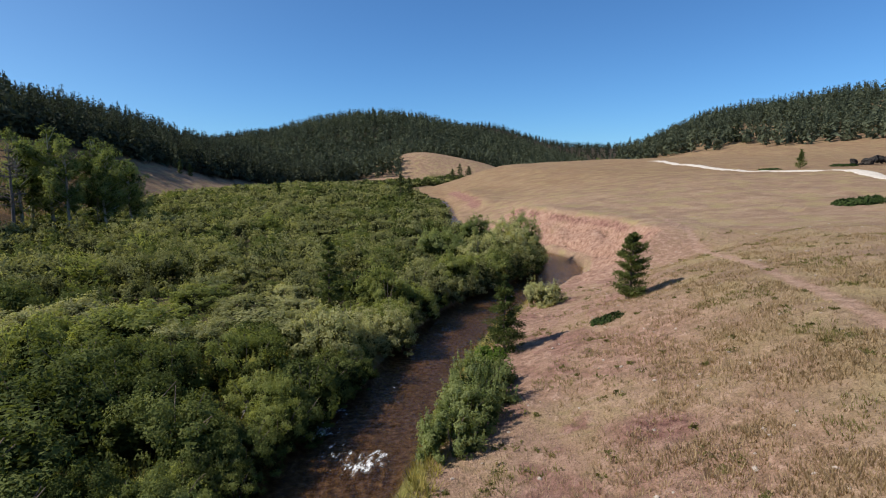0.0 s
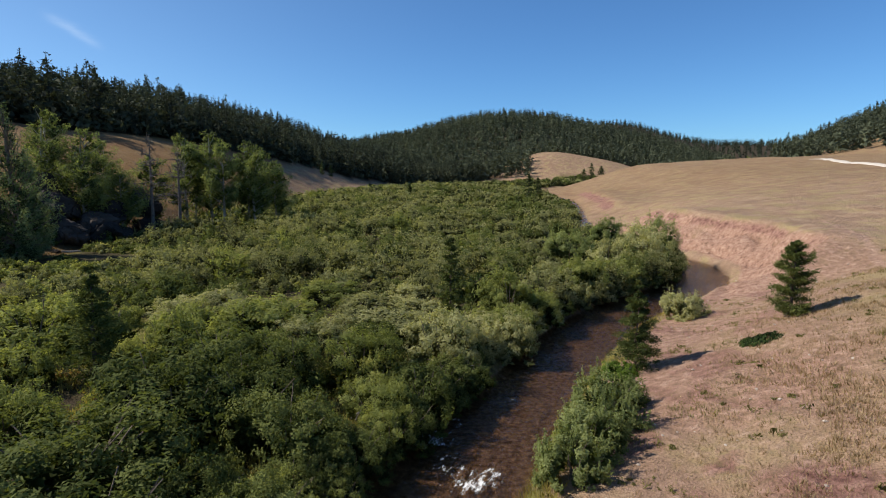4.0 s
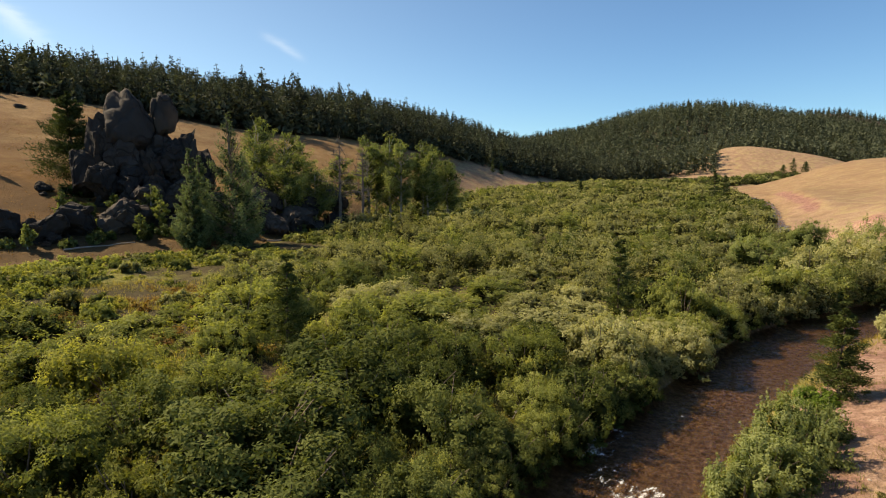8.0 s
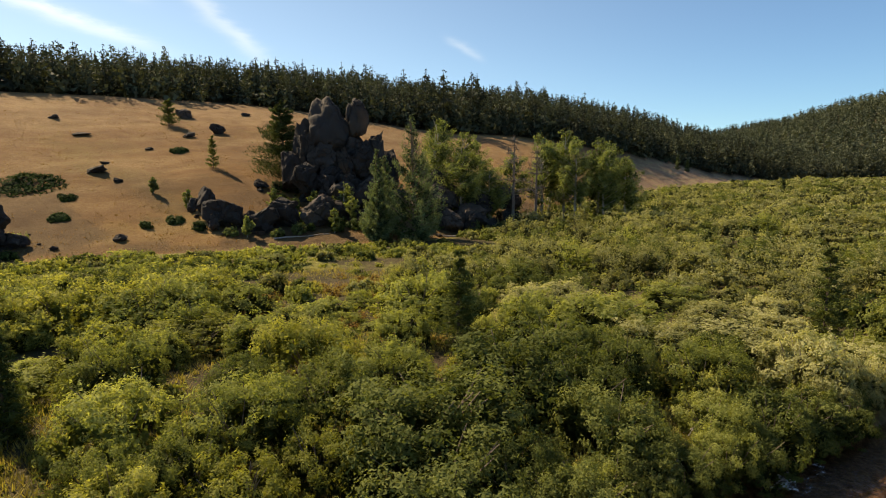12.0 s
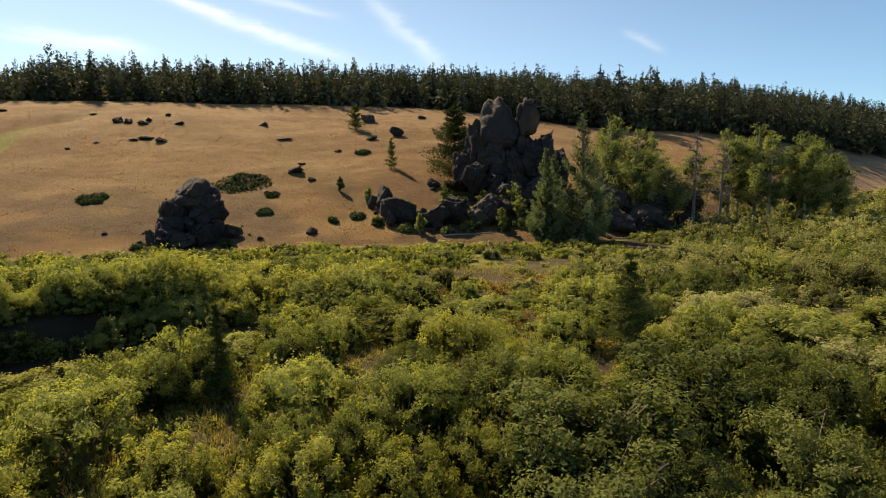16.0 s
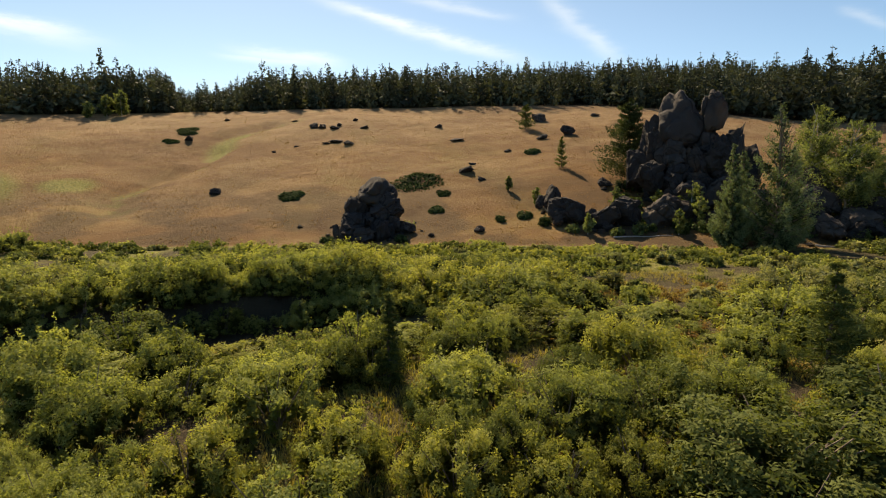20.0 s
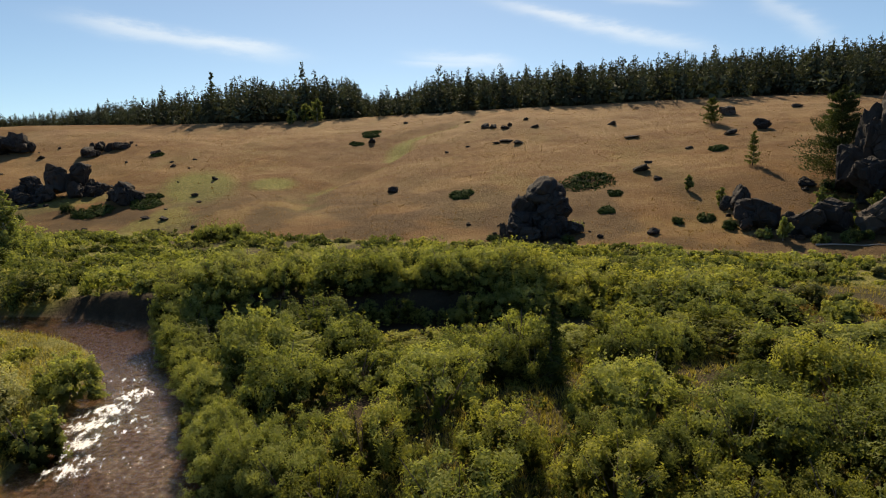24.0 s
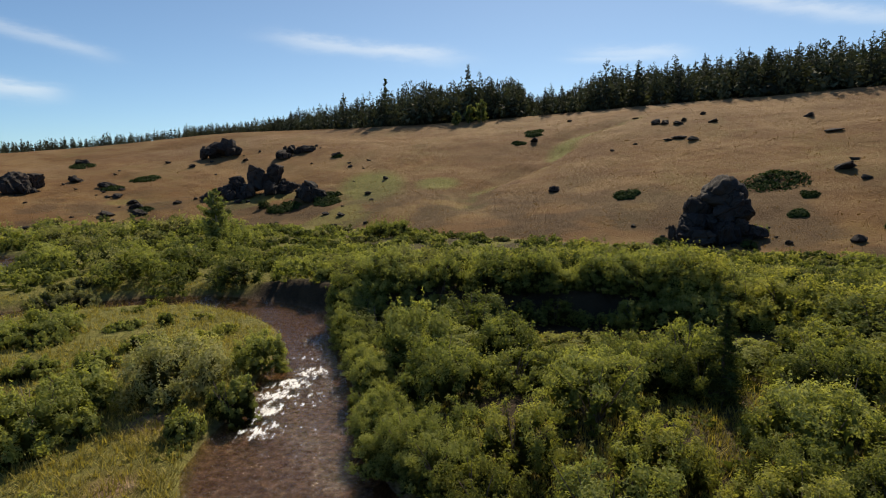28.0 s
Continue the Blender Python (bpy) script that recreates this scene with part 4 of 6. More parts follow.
def woods(name, label, x, y, Hs, detail, seed, material):
    r = np.random.default_rng(seed)
    kinds = []
    for k in range(9):
        bare = r.uniform(0.02, 0.16)
        V, F, T = spray_tree(r, detail, r.uniform(0.19, 0.32), bare)
        tr = tube([(0, 0, -0.06), (0, 0, 0.9)], (0.011, 0.003), 3)
        ft = np.vstack([tr[1][:, [0, 1, 2]], tr[1][:, [0, 2, 3]]])
        kinds.append(joined([(V, F, T), (tr[0], ft, np.zeros(len(tr[0])))]))
    z = land(x, y)[0]
    out = []
    for px, py, pz, h in zip(x, y, z, Hs):
        V, F, T = kinds[r.integers(0, 9)]
        a, s = r.uniform(0, 6.28), r.uniform(0.8, 1.3)
        c, sn = math.cos(a) * h * s, math.sin(a) * h * s
        W = np.stack([V[:, 0] * c - V[:, 1] * sn + px, V[:, 0] * sn + V[:, 1] * c + py, V[:, 2] * h + pz], -1)
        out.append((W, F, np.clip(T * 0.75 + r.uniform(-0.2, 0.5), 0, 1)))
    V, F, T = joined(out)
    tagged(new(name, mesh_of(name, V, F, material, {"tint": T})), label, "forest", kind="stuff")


def plant_woods():
    r = np.random.default_rng(9)
    x, y = scatter(r, 0, -400, 20, -260, 460, 4.1)
    a, d = bearing(x, y)
    edge = knots(a, TOP_R) + 12 * (fbm(x / 25, y / 25, 61) - 0.35) + 70 * sm(126, 131, a)
    keep = (a > 9) & (a < 137) & (d > edge) & (d < edge + 105)
    h = (r.uniform(8.5, 15.5, len(x)) + 2.0 * (1 - sm(45, 75, a))) * (1 + 0.25 * (r.random(len(x)) < 0.06)) * (1 - 0.3 * sm(98, 101, a) * (1 - sm(104, 106, a))) * (1 - 0.55 * sm(114, 133, a)) * (1 + 0.14 * sm(104, 107, a) * (1 - sm(114, 119, a)))
    woods("hillside_pine_forest", "dark pine forest along the upper edge of the grass slope", x[keep], y[keep], h[keep], 130, 10, FOREST)
    x, y = scatter(r, 0, -420, -150, -440, -250, 4.6)
    a, d = bearing(x, y)
    keep = (a > 134) & (a < 156) & (d > 372) & (d < 432)
    woods("crest_pine_wood", "distant pines showing over the crest of the slope", x[keep], y[keep], (4 + 6 * fbm(x / 22, y / 22, 63) * r.uniform(0.5, 1.3, len(x)))[keep], 60, 11, FOREST)
    x, y = scatter(r, 0, -330, 260, 380, 860, 7.0)
    a, d = bearing(x, y)
    keep = (a > -14) & (a < 24) & (d > 415) & (d < 850) & ~((a > -8) & (a < 4.2) & (d < 520))
    h = r.uniform(10, 18, len(x))
    woods("far_hill_forest", "dense dark conifer forest covering the rounded hill", x[keep], y[keep], h[keep], 55, 12, FOREST)
    x, y = scatter(r, 0, 90, 620, 200, 640, 6.3)
    a, d = bearing(x, y)
    keep = (a > -47) & (a < -17) & (d > 345) & (d < 680) & (fbm(x / 40, y / 40, 66) > 0.36)
    h = r.uniform(9, 16, len(x))
    woods("slope_forest", "pine forest with grassy gaps on the rocky hill", x[keep], y[keep], h[keep], 60, 13, FOREST)
    x, y = scatter(r, 0, 50, 140, 370, 430, 6)
    a, d = bearing(x, y)
    keep = (a > -15.5) & (a < -9.5) & (d > 385) & (d < 425)
    out = []
    for px, py, pz in zip(x[keep], y[keep], land(x[keep], y[keep])[0]):
        V, F, T = bush_leaves(r, 2.6, 8.5, 90, 1.0, 8, 0.05)
        out.append((V + np.array([px, py, pz]), F, T))
    V, F, T = joined(out)
    tagged(new("far_aspen_grove", mesh_of("far_aspen_grove", V, F, ASPEN_LEAF, {"tint": T})), "light green aspen grove far up the valley", "aspen grove", kind="stuff")
    x, y = scatter(r, 0, -1100, 1100, 1500, 2500, 26)
    a, d = bearing(x, y)
    keep = (a > -32) & (a < 30) & (d > 1500) & (d < 2400)
    h = r.uniform(14, 24, len(x))
    woods("distant_ridge_forest", "blue-green conifer forest on the distant ridge", x[keep], y[keep], h[keep], 28, 14, FOREST)


plant_woods()


# ---- willows over the valley floor ----
def plant_willows():
    r = np.random.default_rng(20)
    x, y = scatter(r, 0, -150, 60, -140, 430, 3.35)
    a, d = bearing(x, y)
    c, side = creek_at(x, y)
    foot = knots(a, FOOT)
    clear = fbm(x / 7, y / 7, 71)
    glade = np.exp(-((a - 58) / 7) ** 2 - ((d - 52) / 9) ** 2) + 1.3 * np.exp(-((a - 101) / 13) ** 2 - ((d - 36.5) / 2.8) ** 2)
    glade += 0.3 * np.exp(-((a - 65) / 6) ** 2 - ((d - 26.5) / 1.6) ** 2) + 0.3 * np.exp(-((a - 50) / 8) ** 2 - ((d - 24) / 1.4) ** 2)
    glade += 0.8 * np.exp(-((a - 42) / 7) ** 2 - ((d - 75) / 5) ** 2)
    keep = (side < 0) & (c > 0.55) & (d < foot - 2) & (a > -12) & (a < 152) & (d > 12) & (clear - 0.6 * glade > np.where(d < 32, -1, 0.25))
    keep &= ~((np.abs(a - 101) < 17) & (np.abs(d - 36.4) < 2.6) & (r.random(len(x)) < 0.85))
    keep &= (d < 70) | (r.random(len(x)) < 0.8)
    keep |= (side > 0) & (c > 0.8) & (a > 118) & (a < 153) & (d > 58) & (d < 120) & (clear > 0.45)
    keep &= hollow(x, y) < 0.5
    for wx, wy, width, _, _ in NEAR_WILLOWS + MID_WILLOWS:
        keep &= np.hypot(x - wx, y - wy) > 0.36 * width + 0.5
    k = np.arange(0, len(LINE))
    w = LINE_WAY[k] / np.linalg.norm(LINE_WAY[k], axis=1)[:, None]
    off = LINE[k, 2] + r.uniform(0.0, 0.9, len(k))
    ex, ey = LINE[k, 0] + w[:, 1] * off, LINE[k, 1] - w[:, 0] * off
    ea, ed = bearing(ex, ey)
    ok = (ed < 90) & (ed > 11) & (ea > -14) & (ea < 128) & ~((ea > 114) & (ed > 37))
    ea = np.where(ok, ea, 0)
    rim = np.arange(83, 123, 1.5)
    rd = 39.4 + r.uniform(-0.5, 0.8, len(rim))
    rim, rd = np.append(rim, rim + 0.6), np.append(rd, 37.5 + r.uniform(-0.5, 0.3, len(rim)))
    ex, ey = np.append(ex, -np.sin(np.radians(rim)) * rd), np.append(ey, np.cos(np.radians(rim)) * rd)
    ea, ed, ok = np.append(ea, rim), np.append(ed, rd), np.append(ok, np.ones(len(rim), bool))
    small = np.concatenate([np.ones(keep.sum()), np.where((ea > 83) & (ed > 37) & (ed < 41), np.where(ed > 38.6, 0.85, 0.5), np.where(ea > 108, 0.42, np.where(ed < 45, 0.52, 0.75)))[ok]])
    x, y, d, a = [np.concatenate([u[keep], v[ok]]) for u, v in ((x, ex), (y, ey), (d, ed), (a, ea))]
    z, edge_far, _ = land(x, y)
    order = np.argsort(d)
    mats = (WILLOW_GREEN, WILLOW_YELLOW, WILLOW_GREY, WILLOW_SHADED)
    names = ("bright green willow shrub in the valley thicket", "yellow-green willow shrub in the valley thicket", "grey-green willow shrub in the valley thicket", "willow shrub by the creek, leaves darkened to stand for shade")
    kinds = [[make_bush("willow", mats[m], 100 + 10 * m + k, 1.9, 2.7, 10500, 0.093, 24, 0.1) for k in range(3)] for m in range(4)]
    mid = [[make_bush("willow", mats[m], 200 + 10 * m + k, 1.9, 2.7, 5600, 0.125, 22, 0.1) for k in range(3)] for m in range(4)]
    for m in range(4):
        for b in kinds[m] + mid[m]:
            tagged(b, names[m], "willow", "willows of the valley floor")
    used = set()
    far = [[], [], [], []]
    tone = fbm(x / 16, y / 16, 75)
    for rank, k in enumerate(order):
        yellow, grey = 0.55 * sm(35, 55, a[k]) * (1 - 0.7 * sm(100, 125, a[k])), 0.8 * (1 - sm(12, 45, a[k]))
        q = r.random() * 0.5 + tone[k] * 0.7
        m = 1 if q < 0.2 * sm(10, 40, a[k]) + 0.5 * yellow else (2 if r.random() < grey else 0)
        if d[k] > 42:
            u = r.random()
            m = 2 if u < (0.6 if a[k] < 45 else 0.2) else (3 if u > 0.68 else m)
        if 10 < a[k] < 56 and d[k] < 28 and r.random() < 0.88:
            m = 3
        size = r.choice([0.55, 0.85, 1.05, 1.3, 1.6]) * r.uniform(0.9, 1.15) * (0.85 if 52 < a[k] < 75 and 40 < d[k] < 60 else 1)
        size *= small[k]
        edge_ = 0.75 if small[k] == 1 and edge_far[k] < 4 and d[k] < 40 and a[k] < 60 else 1.0
        if a[k] > 52 and d[k] < 27 and small[k] == 1:
            size = max(0.8, min(size, 1.2)) * 0.92
        tall = min(size, 1.35) * r.uniform(0.85, 1.2) * edge_
        if 40 < a[k] < 132:
            tall *= 1 - 0.5 * float(sm(48, 70, d[k]))
        if (82 < a[k] < 122 and 26.5 < d[k] < 35) or (46 < a[k] < 72 and 18.5 < d[k] < 23.5):
            tall *= 0.42 if a[k] > 80 else 0.65
            size *= 0.85
        if small[k] == 1 and d[k] > 26:
            mound = fbm(x[k] / 8, y[k] / 8, 78)
            tall *= 0.5 + 0.95 * float(sm(0.32, 0.66, mound))
        if 53 < a[k] < 70 and 31 < d[k] < 50 and small[k] == 1:
            tall, size = tall * 0.55, size * 0.75
        if a[k] < 14 and d[k] > 62:
            tall *= 0.62
        if 40 < a[k] < 132 and d[k] > 41:
            tall = min(tall, 0.95 - 0.45 * float(sm(44, 62, d[k])))
        tall = min(tall, 1.3)
        if rank < 262:
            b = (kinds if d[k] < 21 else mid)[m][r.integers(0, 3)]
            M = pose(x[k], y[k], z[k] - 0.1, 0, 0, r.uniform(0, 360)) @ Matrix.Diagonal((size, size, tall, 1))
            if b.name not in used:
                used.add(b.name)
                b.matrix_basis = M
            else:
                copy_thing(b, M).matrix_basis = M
        else:
            n = int(np.clip(1900 * (45 / d[k]) ** 1.9, 130, 2000))
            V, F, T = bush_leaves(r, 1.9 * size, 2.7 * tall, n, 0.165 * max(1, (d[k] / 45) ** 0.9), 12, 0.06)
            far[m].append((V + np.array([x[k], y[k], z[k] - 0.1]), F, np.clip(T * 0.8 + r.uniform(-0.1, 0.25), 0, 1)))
    for k, (px, py, width, high, m) in enumerate(NEAR_WILLOWS + MID_WILLOWS):
        b = (kinds if k < 26 else mid)[m][k % 3]
        M = pose(px, py, height(px, py) - 0.1, 0, 0, 67.0 * k) @ Matrix.Diagonal((width / 3.8, width / 3.8, high / 2.7, 1))
        if b.name in used:
            copy_thing(b, M).matrix_basis = M
        else:
            used.add(b.name)
            b.matrix_basis = M
    for b in sum(kinds, []) + sum(mid, []):
        if b.name not in used:
            for o in list(b.children):
                bpy.data.objects.remove(o)
            bpy.data.objects.remove(b)
    for m, word in enumerate(("green", "yellow_green", "grey_green", "shade_dark")):
        if not far[m]:
            continue
        V, F, T = joined(far[m])
        tagged(new("willow_thicket", mesh_of("willow_thicket", V, F, mats[m], {"tint": T})), word.replace("_", "-") + " willow thicket filling the valley floor", "willow thicket", kind="stuff")


plant_willows()


# ---- shrubs along the water and in the thicket's edge ----
def set_bush(kind, label, material, x, y, R, H, seed, n=None, leaf=0.12, group="", lobes=20, shoots=0.15):
    n = n or int(1000 * (R + 0.5 * H) ** 2 * (0.12 / leaf) ** 1.5)
    b = make_bush(kind, material, seed, R, H, min(n, 16000), leaf, lobes, shoots)
    b.matrix_basis = pose(x, y, height(x, y) - 0.08, 0, 0, (seed * 77) % 360)
    return tagged(b, label, "willow" if kind == "willow" else "shrub", group)


for k, (x, y, R, H, m) in enumerate(((-0.1, 17.6, 1.2, 1.9, 0), (0.4, 19.6, 1.5, 2.2, 0), (1.2, 21.8, 1.7, 2.5, 0), (1.9, 23.8, 1.1, 1.5, 0))):
    set_bush("willow", "dense upright green willow at the foot of the red bank", WILLOW_BANK, x, y, R, H, 300 + k, None, 0.1, "bank willows", 22, 0.4)
set_bush("willow", "silvery grey willow by the pool under the bank", WILLOW_GREY, 7.2, 40.8, 1.8, 2.2, 310, None, 0.14)
set_bush("shrub", "low bright green shrub at the young spruce's foot", HERB_GREEN, 2.2, 28.0, 1.0, 0.9, 311, 2600, 0.12)
for k, (x, y, R, H) in enumerate(((6.6, 59.5, 3.4, 5.6), (8.2, 66.0, 3.4, 5.6), (3.2, 55.5, 2.6, 3.9), (4.2, 75.5, 2.7, 4.2), (9.6, 74.5, 2.4, 3.8), (-0.6, 60, 3.0, 4.0))):
    set_bush("willow", "tall grey-green willow overhanging the pool", WILLOW_BANK if k % 2 else WILLOW_GREY, x, y, R, H, 315 + k, 9500, 0.16, "pool willows")
for k, (x, y, R, H, m) in enumerate(((-6.4, 28.2, 2.0, 3.0, WILLOW_GREY), (-4.2, 36.5, 1.9, 3.4, WILLOW_GREEN), (-8.4, 22.5, 1.6, 2.0, WILLOW_YELLOW), (-9.3, 17.5, 1.3, 1.7, WILLOW_GREEN))):
    set_bush("willow", "rounded willow leaning over the creek", m, x, y, R, H, 330 + k, None, 0.12, "creek willows")
for k, (x, y, R, H, m) in enumerate(((-12.4, -21.8, 2.0, 2.9, WILLOW_GREEN), (-15.0, -23.4, 1.6, 2.4, WILLOW_GREEN), (-18.2, -21.2, 2.9, 3.3, WILLOW_GREY), (-17.4, -17.2, 1.1, 2.2, WILLOW_GREEN), (-22.6, -20.2, 1.5, 2.4, WILLOW_GREEN),
                                     (-15.2, -17.3, 0.85, 1.2, WILLOW_GREEN), (-13.5, -20.9, 0.8, 1.2, WILLOW_GREEN), (-17.1, -29.6, 1.5, 1.6, WILLOW_GREEN), (-18.9, -27.6, 1.4, 1.6, WILLOW_GREEN), (-22.9, -28.8, 1.6, 1.2, WILLOW_GREEN),
                                     (-24.9, -26.6, 1.5, 1.1, WILLOW_YELLOW), (-20.9, -34.7, 1.5, 1.0, WILLOW_GREEN), (-27.0, -31.8, 0.6, 1.5, WILLOW_GREEN), (-25.3, -33.6, 1.3, 0.9, WILLOW_GREEN), (-27.2, -26.8, 0.9, 1.0, WILLOW_YELLOW), (-16.0, -33.0, 1.6, 1.3, WILLOW_GREEN),
                                     (-25.6, -12.2, 2.6, 3.2, WILLOW_GREEN), (-20.2, -9.6, 0.9, 1.1, WILLOW_YELLOW), (-33.4, -20.2, 1.1, 1.5, WILLOW_YELLOW), (-28.6, -45.6, 3.0, 2.6, WILLOW_GREY), (-22.5, -47.0, 2.2, 2.0, WILLOW_GREEN), (-21.6, -36.6, 2.8, 2.9, WILLOW_GREEN))):
    H = H * (0.7 if y < -26 else 1)
    set_bush("willow", "green willow on the grassy bend of the creek", m, x, y, R, H, 340 + k, None, 0.13, "bend willows")
set_bush("willow", "broad round willow at the edge of the dry slope", WILLOW_GREEN, -78.3, -42.3, 4.0, 3.0, 360, 5200, 0.24)


def crown_leaves(r, H, R, bare, n, leaf, lobes=26, top=0.65):
    """Leaves of one slim tree: upswept boughs round the stem, narrowing to the tip (top below 0.2: a full cone from the ground)."""
    S = int(lobes * (1.0 if top < 0.2 else 1.9))
    f = (np.arange(S) + r.uniform(0, 1, S)) / S
    f = f ** (1.25 if top < 0.2 else 0.8)
    a = r.uniform(0, 6.28, S)
    if top < 0.2:
        reach = R * ((1 - f) ** 0.85 * np.minimum(1, 0.6 + 2 * f) + 0.05)
    else:
        reach = R * np.sin(np.pi * (0.16 + 0.8 * f)) ** 0.8
    reach = reach * r.uniform(0.55, 1.1, S)
    z = H * (bare + (0.97 - bare) * f)
    lift = reach * (0.75 if top < 0.2 else 0.5) * r.uniform(0.5, 1.2, S)
    tip = np.stack([np.cos(a) * reach, np.sin(a) * reach, np.minimum(z + 0.5 * lift, H)], -1)
    start = np.stack([np.cos(a) * reach * 0.12, np.sin(a) * reach * 0.12, np.maximum(z - 0.6 * lift, 0.1)], -1)
    fat = np.clip(0.26 * reach + 0.1 * R, 0.2, 1.5) * (1.0 if top < 0.2 else 1.35)
    V, F, T = spray_leaves(r, start, tip, fat, n, leaf, 0.1, 0.08)
    return V, F, T, tip


def make_broadleaf(kind, label, material, bark, x, y, H, R, bare, n, leaf, seed, group="", lobes=26, top=0.65):
    r = np.random.default_rng(seed)
    root = new(kind)
    V, F, T, c = crown_leaves(r, H, R, bare, n, leaf, lobes, top)
    part("crown", mesh_of("crown", V, F, material, {"tint": T}), root)
    lean = r.normal(0, 0.02 * H, (4, 2))
    th = 0.012 * H + 0.02
    path = [(0, 0, -0.4), (lean[1, 0], lean[1, 1], H * 0.35), (lean[2, 0], lean[2, 1], H * 0.7), (0, 0, H * 0.96)]
    stem = [tube(path, (th * 1.2, th, th * 0.6, 0.01), 7)]
    for p in c[::2]:
        z = max(p[2] - 0.15 * H, H * 0.12)
        stem.append(tube([(0, 0, z), tuple(p * np.array([0.5, 0.5, 0]) + np.array([0, 0, (z + p[2]) / 2 - 0.05])), tuple(p)], (th * 0.4, th * 0.25, 0.008), 4))
    V, F, _ = joined(stem)
    part("trunk", mesh_of("trunk", V, F, bark, None, True), root)
    root.matrix_basis = pose(x, y, height(x, y), 0, 0, (seed * 53) % 360)
    return tagged(root, label, "tree", group)


def set_conifer(kind, label, material, x, y, H, R, seed, whorls, per, clump, tri, bare=0.06, thick=0.1, group="", lift=0.0):
    t = make_conifer(kind, material, seed, H, R, whorls, per, clump, tri, bare, thick)
    t.matrix_basis = pose(x, y, height(x, y) + lift, 0, 0, (seed * 31) % 360)
    return tagged(t, label, "conifer", group)


# ---- trees that stand alone ----
set_conifer("pine", "young green pine standing alone on the red bank", NEEDLE_LIGHT, 11.4, 33.6, 4.2, 1.5, 400, 13, 7, 130, 0.13, 0.03, 0.09)
set_conifer("spruce", "young slender spruce on the creek's edge", NEEDLE_LIGHT, 3.0, 29.0, 4.1, 1.3, 401, 15, 6, 110, 0.13, 0.04, 0.07)
set_conifer("spruce", "green spruce rising from the willow thicket", NEEDLE_LIGHT, -20.6, 20.4, 5.2, 1.45, 402, 18, 7, 60, 0.16, 0.03, 0.1)
set_conifer("spruce", "small dark spruce among yellow-green willows", NEEDLE_LIGHT, -23.4, 1.7, 3.9, 1.0, 403, 16, 6, 50, 0.14, 0.03, 0.08)
set_conifer("spruce", "slim spruce among grey-green willows", NEEDLE_LIGHT, -8.3, 37.5, 5.0, 1.2, 404, 16, 6, 44, 0.16, 0.03, 0.08)
for k, (x, y, H, R) in enumerate(((-13.5, 177, 8.6, 2.6), (-11.0, 179, 6.5, 2.2), (4.7, 301, 6.2, 2.4), (8.6, 303, 8.0, 2.6), (13.5, 306, 5.0, 2.4), (-55.8, 192, 5.0, 1.3), (-117.4, 255, 6.6, 1.6), (-117.0, 264, 5.6, 1.6))):
    set_conifer("spruce", "dark conifer standing far up the valley", NEEDLE, x, y, H, R, 410 + k, 12, 6, 12, 0.5, 0.03, 0.12, "valley conifers")
set_conifer("pine", "small pine beside the gravel road", NEEDLE_LIGHT, 92.7, 148.4, 4.8, 1.9, 420, 12, 6, 14, 0.4, 0.08, 0.1)
set_conifer("pine", "broad open pine beside the rock outcrop", NEEDLE, -95.5, 49.9, 14.6, 5.6, 421, 18, 6, 170, 0.36, 0.1, 0.22)
set_conifer("pine", "thin young pine on the dry slope", NEEDLE_LIGHT, -105.7, 41.3, 5.8, 1.5, 422, 12, 5, 14, 0.4, 0.08, 0.08)
set_conifer("pine", "low spreading pine beside boulders on the slope", NEEDLE_LIGHT, -146.0, 47.1, 6.3, 3.2, 423, 11, 6, 40, 0.4, 0.04, 0.14)
for k, (x, y, H, R) in enumerate(((-65.1, 48.2, 13.0, 3.0), (-62.5, 46.5, 9.0, 3.0), (-67.5, 51.5, 11.5, 3.0), (-59.8, 50.3, 17.6, 5.0), (-62.0, 54.0, 13.0, 4.0))):
    make_broadleaf("cottonwood", "tall full grey-green cottonwood at the willow's edge below the rocks", COTTONWOOD, TWIG, x, y, H, R, 0.02, 15000, 0.2, 430 + k, "cottonwoods below the rocks", 150, 0.12)
for k, (x, y, H, R) in enumerate(((-74.0, 68.0, 16.5, 4.0), (-71.5, 72.0, 15.0, 4.2), (-77.5, 71.5, 14.0, 4.0), (-68.0, 68.0, 12.0, 3.6), (-73.0, 77.0, 13.5, 3.8), (-66.5, 73.0, 10.5, 3.4))):
    make_broadleaf("aspen", "green aspen in the grove beside the rocks", ASPEN_LEAF, PALE_BARK, x, y, H, 1.2 * R, 0.14, 7000, 0.26, 440 + k, "aspen grove", 26, 0.7)
for k, (x, y, H, R) in enumerate(((-63.5, 84.0, 16.5, 3.6), (-60.5, 86.5, 17.0, 3.8), (-65.5, 88.5, 15.5, 3.8), (-57.5, 85.5, 15.0, 3.4), (-56.0, 90.5, 15.5, 3.6), (-53.5, 88.5, 13.5, 3.4), (-57.0, 95.5, 14.5, 3.8), (-68.5, 82.0, 13.0, 3.6), (-52.5, 94.0, 12.0, 3.4))):
    make_broadleaf("aspen", "pale-stemmed aspen with light green crown", ASPEN_LEAF, PALE_BARK, x, y, H, 1.2 * R, 0.2, 6000, 0.28, 450 + k, "upper aspen grove", 22, 0.7)
